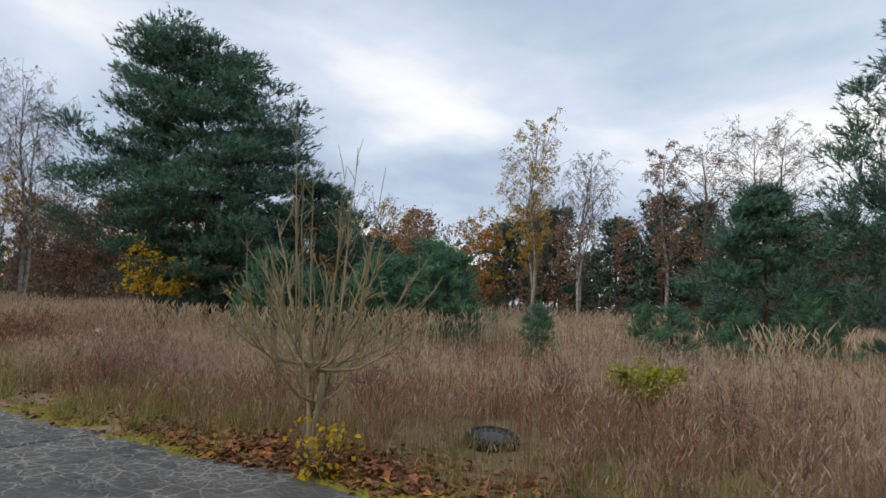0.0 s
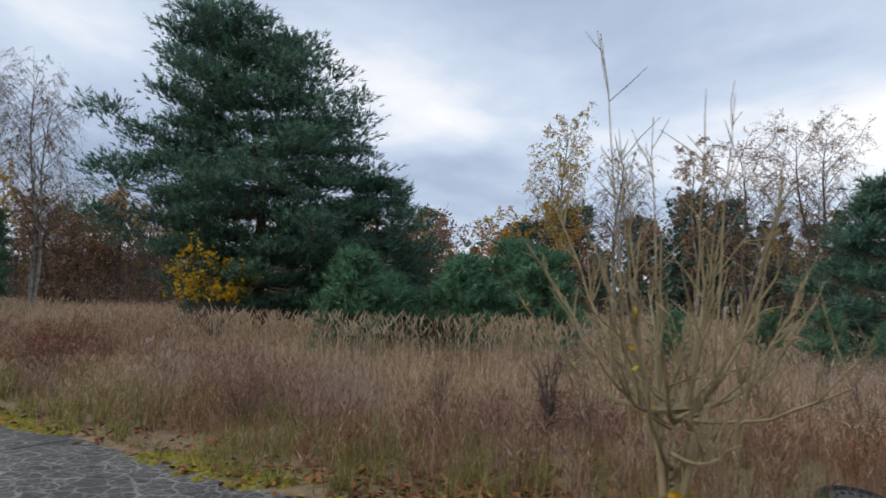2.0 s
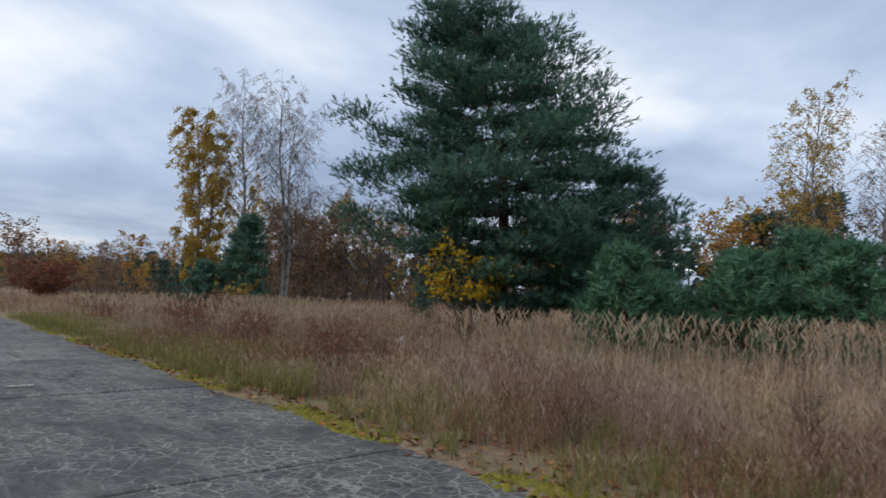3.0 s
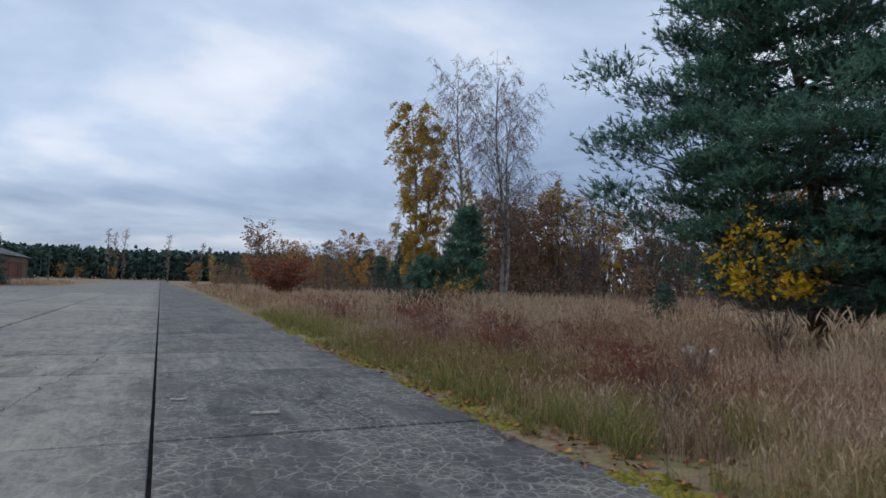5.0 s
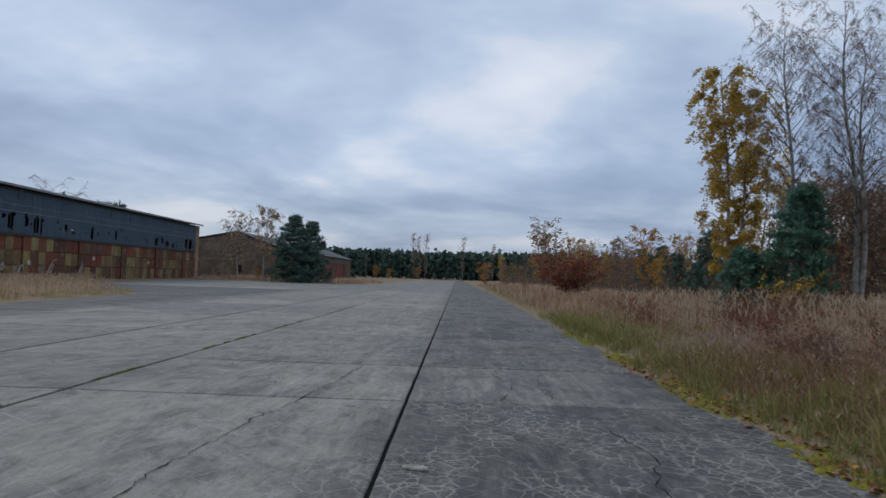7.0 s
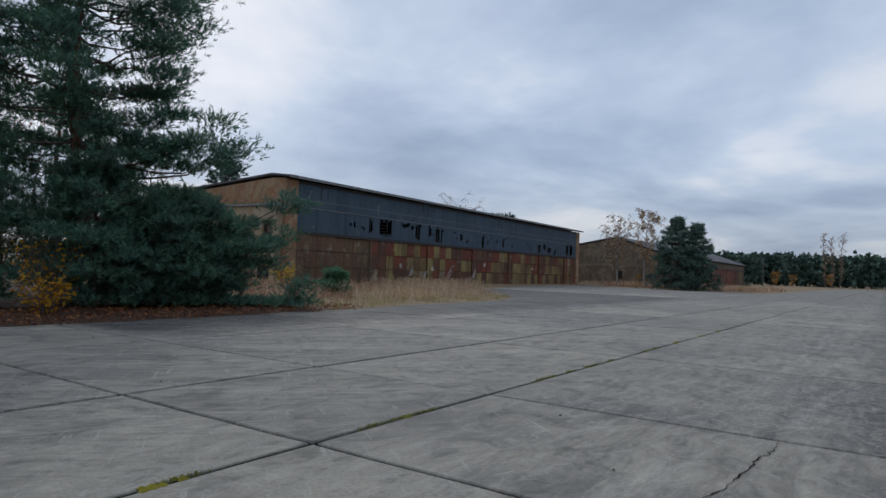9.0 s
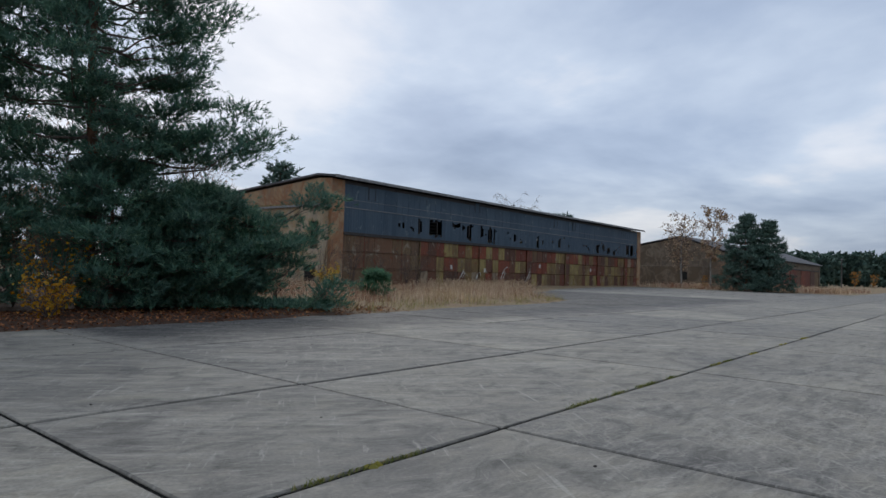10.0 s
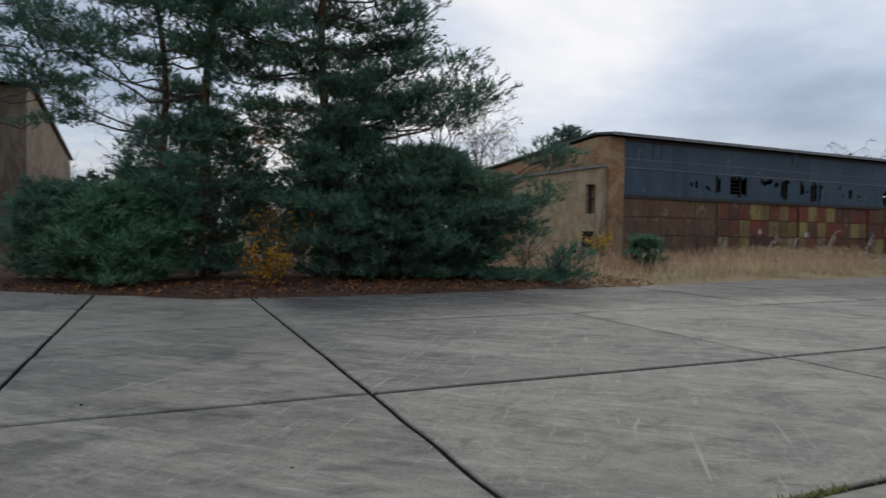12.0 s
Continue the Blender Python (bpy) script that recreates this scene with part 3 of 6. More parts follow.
def crack(points, width, seed):
    """A jagged open crack that runs over the slabs, filled with dirt."""
    rng = np.random.default_rng(seed)
    pts = []
    for (xa, ya), (xb, yb) in zip(points, points[1:]):
        n = max(2, int(math.hypot(xb - xa, yb - ya) / 0.09))
        for k in range(n):
            u = k / n
            pts.append((xa + (xb - xa) * u + rng.normal(0, 0.022), ya + (yb - ya) * u + rng.normal(0, 0.022)))
    p = np.array(pts)
    d = unit(np.gradient(p, axis=0))
    w = (width * rng.uniform(0.25, 1.2, len(p)))[:, None]
    side = np.stack([-d[:, 1], d[:, 0]], 1) * w
    z = np.full((len(p), 1), 0.0062)
    v = np.stack([np.hstack([p - side, z]), np.hstack([p + side, z])], 1).reshape(-1, 3)
    k = np.arange(len(p) - 1)[:, None] * 2
    g = Geo()
    g.add(v, np.concatenate([k + [0, 1, 3], k + [0, 3, 2]]))
    part("crack", g, JOINT, bpy.data.objects["apron"], "dark dirt-filled crack")


for i, (run, wide) in enumerate(((((-1.62, 5.3), (-1.75, 7.2), (-1.55, 9.2), (-1.30, 10.5), (-1.12, 12.2), (-1.0, 13.7)), 0.008), (((2.55, 5.3), (2.45, 6.4), (2.25, 7.4), (2.5, 8.2), (2.3, 9.3)), 0.007),
                                 (((1.25, 10.6), (1.45, 11.8), (1.25, 13.0), (1.4, 13.7)), 0.006), (((1.95, 10.6), (1.85, 11.9), (2.1, 13.6)), 0.006), (((-3.1, -3.9), (-2.8, -1.8), (-3.2, -0.3)), 0.006))):
    crack(run, wide, 400 + i)


# ---- hangars ----
HANGAR_LONG, HANGAR_DEEP, HANGAR_HIGH = 66.0, 24.0, 8.55


def build_hangar(m, detailed, L=HANGAR_LONG, H=HANGAR_HIGH, ridge_x=-1.5, ridge_z=HANGAR_HIGH + 0.1):
    """Front along +Y in the plane x = 0, facing +X; the end wall at y = 0 faces -Y."""
    D = HANGAR_DEEP
    back_z = min(6.9, H)
    hangar = thing("hangar", m, "derelict hangar with blue-grey upper sheets above rusted doors" if detailed else "distant derelict hangar with dark plaster end wall",
                   "hangar", "row of hangars")
    plaster = PLASTER if detailed else PLASTER_DARK

    def gable(y0, y1):
        g = Geo()
        top = [(0.0, H), (ridge_x, ridge_z), (-D, back_z)]
        pts = [(0.0, 0.0)] + top + [(-D, 0.0)]
        n = len(pts)
        v = [(x, y0, z - (0.4 if z == 0 else 0)) for x, z in pts] + [(x, y1, z - (0.4 if z == 0 else 0)) for x, z in pts]
        f = [(0, i, i + 1) for i in range(1, n - 1)] + [(n, n + i + 1, n + i) for i in range(1, n - 1)]
        for i in range(n):
            k = (i + 1) % n
            f += [(i, n + i, n + k), (i, n + k, k)]
        g.add(v, f)
        return g

    part("end_wall", gable(0.0, 0.45), plaster, hangar, "stained ochre plaster end wall")
    part("end_wall", gable(L - 0.45, L), plaster, hangar)
    part("back_wall", boxes((-D, 0.45, -0.4, -D + 0.4, L - 0.45, back_z + 0.17)), plaster, hangar)
    for y0 in (0.003, L - 1.35):
        part("pillar", bevel_box(-0.42, y0, -0.3, 0.035, y0 + 1.345, H - 0.02, 0.03), plaster, hangar, "weathered brick corner pillar")
    roof = Geo()
    rz = ((0.55, H + 0.06), (ridge_x, ridge_z + 0.20), (-D - 0.5, back_z + 0.15))
    v = [(x, y, z + dz) for y in (-0.18, L + 0.18) for x, z in rz for dz in (0, 0.16)]
    f = []
    for s in (0, 1):
        a, b = s * 2, s * 2 + 2
        for o1, o2, o3, o4 in ((a, b, b + 6, a + 6), (a + 1, a + 7, b + 7, b + 1), (a, a + 1, b + 1, b), (a + 6, b + 6, b + 7, a + 7)):
            f += [(o1, o2, o3), (o1, o3, o4)]
    for o1, o2, o3, o4 in ((0, 6, 7, 1), (4, 5, 11, 10)):
        f += [(o1, o2, o3), (o1, o3, o4)]
    roof.add(v, f)
    part("roof", roof, ROOFING, hangar, "flat dark roof with felt covering")
    part("roof_edge", boxes((0.552, -0.18, H + 0.02, 0.60, L + 0.18, H + 0.24)), FASCIA, hangar, "pale sheet-metal roof edge")
    part("lintel", boxes((-0.35, 1.36, 4.18, 0.05, L - 1.36, 4.42)), STEEL, hangar, "dark steel door rail")
    part("top_beam", boxes((-0.35, 1.36, H - 0.28, -0.02, L - 1.36, H - 0.01)), STEEL, hangar)
    # floor coloured near-black to carry the interior's shade
    part("inner_floor", boxes((-D + 0.4, 0.45, -0.1, -0.4, L - 0.45, 0.02)), DARKNESS, hangar)
    part("door_sill", boxes((-0.4, 1.36, -0.3, 0.30, L - 1.36, 0.045)), CONCRETE, hangar, "concrete door sill with rail")
    y0, y1 = 1.37, L - 1.37
    rng = random.Random(5)
    if not detailed:
        part("front_cladding", boxes((-0.12, y0, 4.42, -0.02, y1, H - 0.28)), SHEET if H > 7 else plaster, hangar)
        n = 14
        for i in range(n):
            w = (y1 - y0) / n
            part("door_leaf", boxes((-0.10 - 0.08 * (i % 2), y0 + i * w + 0.02, 0.05, -0.02 - 0.08 * (i % 2), y0 + (i + 1) * w - 0.02, 4.17)), RUST, hangar)
        part("annex", bevel_box(-17, -4.0, -0.3, -3.4, -0.003, 3.6, 0.05), plaster, hangar, "low flat-roofed annex")
        # black panel on the wall stands in for the shaded window opening
        part("annex_window", boxes((-6.9, -4.02, 1.2, -5.9, -3.98, 2.6)), DARKNESS, hangar)
        return hangar
    # upper row of sheets, with folded ribs
    n = 40
    w = (y1 - y0) / n
    me_cache = {}
    for i in range(n):
        tilt = rng.choice((0, 0, 0, 1))
        key = ("u", tilt)
        if key not in me_cache:
            g = Geo()
            g.box(-0.05, 0.003, 6.42, -0.03 + 0.006 * tilt, w - 0.003, H - 0.26)
            for s in (0.0, 0.5):
                g.box(-0.03, s * w + 0.004, 6.42, -0.022, s * w + 0.03, H - 0.26)
            me_cache[key] = g.mesh("upper_sheet", SHEET)
        ob = new("upper_sheet", me_cache[key])
        ob.parent, ob.location = hangar, (0, y0 + i * w, 0)
    part("girt", boxes((-0.02, y0, 6.36, 0.03, y1, 6.42)), FASCIA, hangar, "pale horizontal steel strip")
    part("girt", boxes((-0.02, y0, 7.02, 0.004, y1, 7.05)), FASCIA, hangar)
    # lower row in narrow strips, many torn away where the glazing was
    n = 230
    w = (y1 - y0) / n
    bays = ((8.3, 8.7, 5.2, 5.7), (9.7, 10.1, 4.9, 5.5), (10.6, 11.1, 4.8, 6.1), (12.3, 14.2, 4.65, 6.3), (15.8, 17.0, 5.7, 6.3), (17.4, 18.0, 5.6, 6.2), (18.3, 18.9, 4.6, 6.3), (20.6, 21.2, 5.2, 6.2),
            (22.0, 22.7, 4.5, 6.2), (23.1, 23.5, 4.5, 6.0), (27.1, 27.6, 5.0, 5.7), (28.5, 29.0, 4.9, 5.4), (32.2, 32.9, 4.6, 5.9), (33.6, 34.0, 5.0, 5.7), (36.0, 36.5, 5.1, 5.8), (37.8, 38.2, 4.7, 5.9),
            (49.0, 49.7, 4.6, 5.7), (50.8, 51.5, 5.0, 6.0), (52.3, 53.4, 4.7, 5.5), (54.6, 55.3, 4.5, 5.3), (59.6, 60.5, 4.6, 6.2), (61.2, 62.2, 4.6, 6.2))
    for i in range(n):
        yc = y0 + (i + 0.5) * w
        spans = [(4.42, 6.36)]
        for ya, yb, za, zb in bays:
            if ya <= yc <= yb:
                spans = [(4.42, za + rng.uniform(-0.15, 0.25)), (min(6.3, zb + rng.uniform(-0.25, 0.1)), 6.36)]
        if spans[0][1] > 6.3 and yc > 8 and rng.random() < 0.16:
            c = rng.uniform(4.8, 6.0)
            spans = [(4.42, c), (c + rng.uniform(0.12, 0.35), 6.36)]
        for a, b in spans:
            key = ("l", round(a, 1), round(b, 1))
            if key not in me_cache:
                g = Geo()
                g.box(-0.045, 0.0, round(a, 1), -0.028, w - 0.004, round(b, 1) if b < 6.3 else 6.36)
                g.box(-0.028, 0.0, round(a, 1), -0.022, 0.02, round(b, 1) if b < 6.3 else 6.36)
                me_cache[key] = g.mesh("lower_sheet", SHEET)
            ob = new("lower_sheet", me_cache[key])
            ob.parent, ob.location = hangar, (0, y0 + i * w, 0)
    # window frames behind the torn strips
    for k in range(20):
        yy = y0 + 8 + k * 2.62
        frame_ob = part("window_frame", boxes((-0.16, yy, 4.5, -0.10, yy + 0.06, 6.3), (-0.16, yy + 1.5, 4.5, -0.10, yy + 1.56, 6.3), (-0.16, yy, 4.45, -0.10, yy + 1.56, 4.5),
                                              (-0.16, yy, 6.3, -0.10, yy + 1.56, 6.35)), STEEL, hangar, "rusted steel window frame without panes")
        part("glazing_bar", boxes(*[(-0.15, yy + 0.06, z, -0.11, yy + 1.5, z + 0.035) for z in (4.8, 5.1, 5.4, 5.7, 6.0)]), STEEL, frame_ob)
    # small shutters in the upper sheets
    for yy, z in ((4.1, 7.25), (19.5, 7.6), (36.5, 7.3), (41.5, 7.3)):
        part("shutter", bevel_box(-0.028, yy, z, 0.02, yy + 0.75, z + 0.95, 0.01), SHEET, hangar)
        part("shutter_frame", boxes((0.0, yy - 0.05, z - 0.05, 0.03, yy, z + 1.0), (0.0, yy + 0.75, z - 0.05, 0.03, yy + 0.8, z + 1.0), (0.0, yy, z + 0.95, 0.03, yy + 0.75, z + 1.0)), STEEL, hangar)
    # sliding door leaves: panels in three rows between steel posts
    n = 26
    w = (y1 - y0) / n
    for i in range(n):
        off = 0.10 if (i // 2) % 2 else 0.0
        part("door_post", boxes((-0.02 - off, y0 + i * w - 0.045, 0.05, -0.01 - off, y0 + i * w + 0.045, 4.17)), RUST, hangar)
        for r, (a, b) in enumerate(((0.06, 1.45), (1.50, 2.82), (2.87, 4.16))):
            for h in (0, 1):
                key = ("d", r, i < 4)
                if key not in me_cache:
                    g = Geo()
                    g.box(-0.10, 0.03, a, -0.045, w / 2 - 0.015, b)
                    g.box(-0.045, 0.03, a, -0.035, w / 2 - 0.015, a + 0.06)
                    g.box(-0.045, 0.03, b - 0.05, -0.035, w / 2 - 0.015, b)
                    me_cache[key] = g.mesh("door_panel", RUST_WORN if i < 4 else RUST)
                ob = new("door_panel", me_cache[key])
                ob.parent, ob.location = hangar, (-off, y0 + i * w + h * w / 2, 0)
    # pale notices on the doors
    for yy, z in ((15.6, 1.7), (21.4, 1.5), (33.0, 2.2), (47.0, 2.0)):
        part("notice", boxes((-0.018, yy, z, -0.008, yy + 0.35, z + 0.4)), PAINT, hangar, "white notice on the door")
    # scrawls of pale spray paint
    for yy, z, s in ((17.3, 1.0, 1.0), (24.6, 0.9, 1.6), (30.2, 0.9, 1.2), (20.0, 0.9, 0.8)):
        g = Geo()
        pts = [(0.0, yy + s * (0.5 * t + 0.35 * math.sin(5.3 * t + yy)), z + s * (0.35 * math.sin(3.1 * t * 2 + yy) + 0.3 * t)) for t in np.linspace(0, 1.4, 22)]
        g.tube(pts, [0.035] * len(pts), 4)
        part("scrawl", g, PAINT, hangar, "pale spray-painted scrawl")
    # end-wall annex: proud plaster wall under a rusted ledge, with a tall window opening
    g = Geo()
    for a in ((-11.7, -0.55, -0.3, -2.0, -0.003, 6.3), (-0.85, -0.55, -0.3, -0.30, -0.003, 6.3), (-2.0, -0.55, -0.3, -0.85, -0.003, 3.0), (-2.0, -0.55, 5.15, -0.85, -0.003, 6.3)):
        g.box(*a)
    part("annex_wall", g, PLASTER_GREY, hangar, "buff rendered annex wall with stains")
    part("window_recess", boxes((-2.0, -0.10, 3.0, -0.85, -0.004, 5.15)), PLASTER_DARK, hangar)
    part("window_jamb", boxes((-2.0, -0.30, 3.0, -1.88, -0.11, 5.15), (-0.98, -0.30, 3.0, -0.85, -0.11, 5.15), (-1.88, -0.30, 4.1, -0.98, -0.12, 4.2)), STEEL, hangar)
    # thin black panel on the wall, painted shade of a low opening
    part("low_opening_shade", boxes((-2.3, -0.57, 0.4, -1.0, -0.552, 1.7)), DARKNESS, hangar)
    part("ledge", boxes((-11.9, -0.75, 6.31, -0.20, -0.003, 6.48)), FASCIA, hangar, "concrete ledge")
    part("rust_beam", boxes((-11.8, -0.45, 6.482, -1.0, -0.2, 6.64)), RUST, hangar, "rusted beam lying on the ledge")
    part("vent_pipe", pipe(-4, 33.5, H + 0.1, 1.15), STEEL, hangar)
    return hangar


def pipe(x, y, z, h):
    g = Geo()
    g.tube([(x, y, z), (x, y, z + h * 0.9), (x, y, z + h)], [0.06, 0.06, 0.06], 8)
    g.tube([(x, y, z + h), (x, y, z + h + 0.06), (x, y, z + h + 0.16)], [0.16, 0.16, 0.03], 8)
    return g


TURN = 2.0
build_hangar(pose(-39.7, 41.3, 0, 0, 0, TURN), True, 65.2)
build_hangar(pose(-34.4, 127, 0, 0, 0, TURN * 0.2), False, 87.0, 5.9, -8.5, 8.9)
build_hangar(pose(-38.2, 5.6 - HANGAR_LONG, 0, 0, 0, TURN), False)


# ---- trees ----
def needles(g, P, A, S, count, rng, width=0.014, spread=(25, 62), length=0.5):
    """Bottle-brush shoots: at each P a shoot along A of length S carries count needles."""
    P, A, S = np.asarray(P), unit(np.asarray(A)), np.asarray(S)
    n = len(P)
    ref = unit(rng.normal(size=(n, 3)))
    b1 = unit(np.cross(A, ref))
    b2 = np.cross(A, b1)
    phi = rng.uniform(0, 2 * np.pi, (n, count))
    u = rng.uniform(0.0, 1.0, (n, count)) ** 0.8
    ang = np.radians(rng.uniform(*spread, (n, count)))
    radial = np.cos(phi)[..., None] * b1[:, None] + np.sin(phi)[..., None] * b2[:, None]
    side = -np.sin(phi)[..., None] * b1[:, None] + np.cos(phi)[..., None] * b2[:, None]
    base = P[:, None] + A[:, None] * (u * S[:, None])[..., None]
    way = A[:, None] * np.cos(ang)[..., None] + radial * np.sin(ang)[..., None]
    ln = (length * S[:, None] * rng.uniform(0.7, 1.2, (n, count)))[..., None]
    w = width * (0.6 + S[:, None] / 0.9)[..., None]
    v = np.stack([base - side * w, base + side * w, base + way * ln], 2).reshape(-1, 3)
    g.add(v, np.arange(len(v)).reshape(-1, 3))


def leaf_quads(g, P, size, rng, droop=0.3):
    """Small folded leaves or leaf clumps: two triangles each."""
    P = np.asarray(P)
    n = len(P)
    a = rng.normal(size=(n, 3))
    a[:, 2] = a[:, 2] * 0.6 - droop
    a = unit(a)
    b = unit(np.cross(a, rng.normal(size=(n, 3))))
    s = (size * rng.uniform(0.6, 1.3, n))[:, None]
    c = np.cross(a, b)
    v = np.stack([P, P + a * s * 0.5 + b * s * 0.33 + c * s * 0.1, P + a * s, P + a * s * 0.5 - b * s * 0.33 + c * s * 0.1], 1).reshape(-1, 3)
    k = np.arange(n)[:, None] * 4
    g.add(v, np.concatenate([k + [0, 1, 2], k + [0, 2, 3]]))


def pine(name, label, x, y, H, profile, seed, branches=90, low=0.08, shoot=0.26, count=9, needle=NEEDLE, lean=(0, 0), trunk_r=None, gap=0.0, width=0.019, fill=1.0, group="", reach=(), twigs=True, rising=1.0, clump=0.42, per=19):
    """A pine: tapered trunk, layered limbs, and shoots of needles. profile: (height share, radius) pairs; reach: tips of long limbs, from the foot."""
    rng = np.random.default_rng(seed)
    tree = thing(name, pose(x, y, float(ground_z(x, y)) - 0.05), label, "tree", group)
    trunk, limbs, crown = Geo(), Geo(), Geo()
    r0 = trunk_r or 0.014 * H + 0.02
    zs = np.linspace(0, H * 0.97, 12)
    wob = 0.012 * H
    tx = lean[0] * (zs / H) ** 1.3 + wob * np.sin(zs * 0.8 + seed)
    ty = lean[1] * (zs / H) ** 1.3 + wob * np.cos(zs * 0.7 + seed * 2)
    tx, ty = tx - tx[0], ty - ty[0]
    trunk.tube(np.stack([tx, ty, zs], 1), r0 * (1 - zs / (H * 1.02)) ** 0.8 + 0.012, 9 if twigs else 5)
    ph, pr = np.array(profile).T
    P, A, S = [], [], []
    plan = []
    for i in range(branches):
        u = low + (0.98 - low) * ((i + rng.uniform(0, 0.8)) / branches) ** 0.95
        step = 0.062 * H + 0.08
        if (twigs or name == "fir") and u < 0.9:
            u = np.clip((np.round(u * H / step) * step + rng.normal(0, 0.09 * step)) / H, low, 0.97)
        R = np.interp(u, ph, pr) * (rng.uniform(0.55, 1.08) if twigs else rng.uniform(0.48, 1.20))
        plan.append((u, R, i * 2.39996 + rng.uniform(-0.5, 0.5), (0.02 + 0.42 * u ** 1.5) * rng.uniform(0.4, 1.3) * rising))
    for dx, dy, dz in reach:
        R = math.hypot(dx, dy)
        rise = 0.22
        for q in range(2):
            plan.append(((dz - rise * R) / H + 0.004 * q, R * (1 - 0.06 * q), math.atan2(dy, dx) + 0.10 * q, rise))
    for u, R, az, rise in plan:
        z0 = u * H
        o = np.array([np.cos(az), np.sin(az), 0])
        start = np.array([np.interp(z0, zs, tx), np.interp(z0, zs, ty), z0])
        s = np.linspace(0, 1, 7)
        pts = start + np.outer(s * R, o) + np.outer(R * (rise * s ** 1.8 - (1 - u) * 0.16 * np.sin(s * np.pi)), (0, 0, 1))
        pts[1:] += rng.normal(0, 0.025 * R, (6, 3))
        limbs.tube(pts, np.linspace(0.010 + 0.011 * R, 0.006, 7), 5 if twigs else 3)
        m = max(2, int((1.5 + R * 0.95) * fill))
        cl = clump * (0.75 + 0.09 * R)
        for q in range(m + 1):
            t = 1.0 if q == m else 1 - rng.uniform(0.02, 0.70 - gap)
            b = np.array([np.interp(t, s, pts[:, c]) for c in range(3)])
            side = np.array([-o[1], o[0], 0]) * (1 if q % 2 else -1)
            d = unit(o * rng.uniform(0.3, 0.9) + side * rng.uniform(0.2, 1.0) + np.array([0, 0, rng.uniform(-0.05, 0.40)]))
            ln = (R * rng.uniform(0.10, 0.24) * (1.15 - 0.5 * t) + 0.08) if q < m else 0.05
            e = b + d * ln
            if twigs:
                limbs.tube([b, (b + e) / 2 + rng.normal(0, 0.02, 3), e], [0.012, 0.009, 0.005], 3, False)
            k = per
            off = rng.normal(0, 1, (k, 3)) * np.array([cl, cl, cl * (0.26 if twigs else 0.34)]) * 0.55
            P.extend(e + off)
            if twigs:
                A.extend(off / cl * np.array([0.9, 0.9, 0.3]) + o * 0.25 + np.array([0, 0, 1]) * rng.uniform(0.35, 1.0, (k, 1)))
            else:
                A.extend(unit(off) * 0.8 + d * 0.3 + np.array([0, 0, 1]) * rng.uniform(0.1, 0.9, (k, 1)))
            S.extend(shoot * rng.uniform(0.7, 1.25, k))
        P.append(pts[-1])
        A.append(o * 0.6 + np.array([0, 0, rng.uniform(0.5, 1.2)]))
        S.append(shoot * rng.uniform(0.9, 1.4))
    P.append(np.array([tx[-1], ty[-1], H * 0.955]))
    A.append(np.array([0, 0, 1.0]))
    S.append(shoot * 1.6)
    P = np.array(P)
    P[:, 2] = np.maximum(P[:, 2], 0.12)
    needles(crown, P, A, np.array(S), count, rng, width, *(((20, 72), 0.80) if twigs else ((25, 72), 0.68)))
    part("trunk", trunk, PINE_BARK, tree, "reddish scaly bark", True)
    part("branchwork", limbs, GREY_BARK, tree)
    part("crown", crown, needle, tree, "dense dark green needles")
    return tree


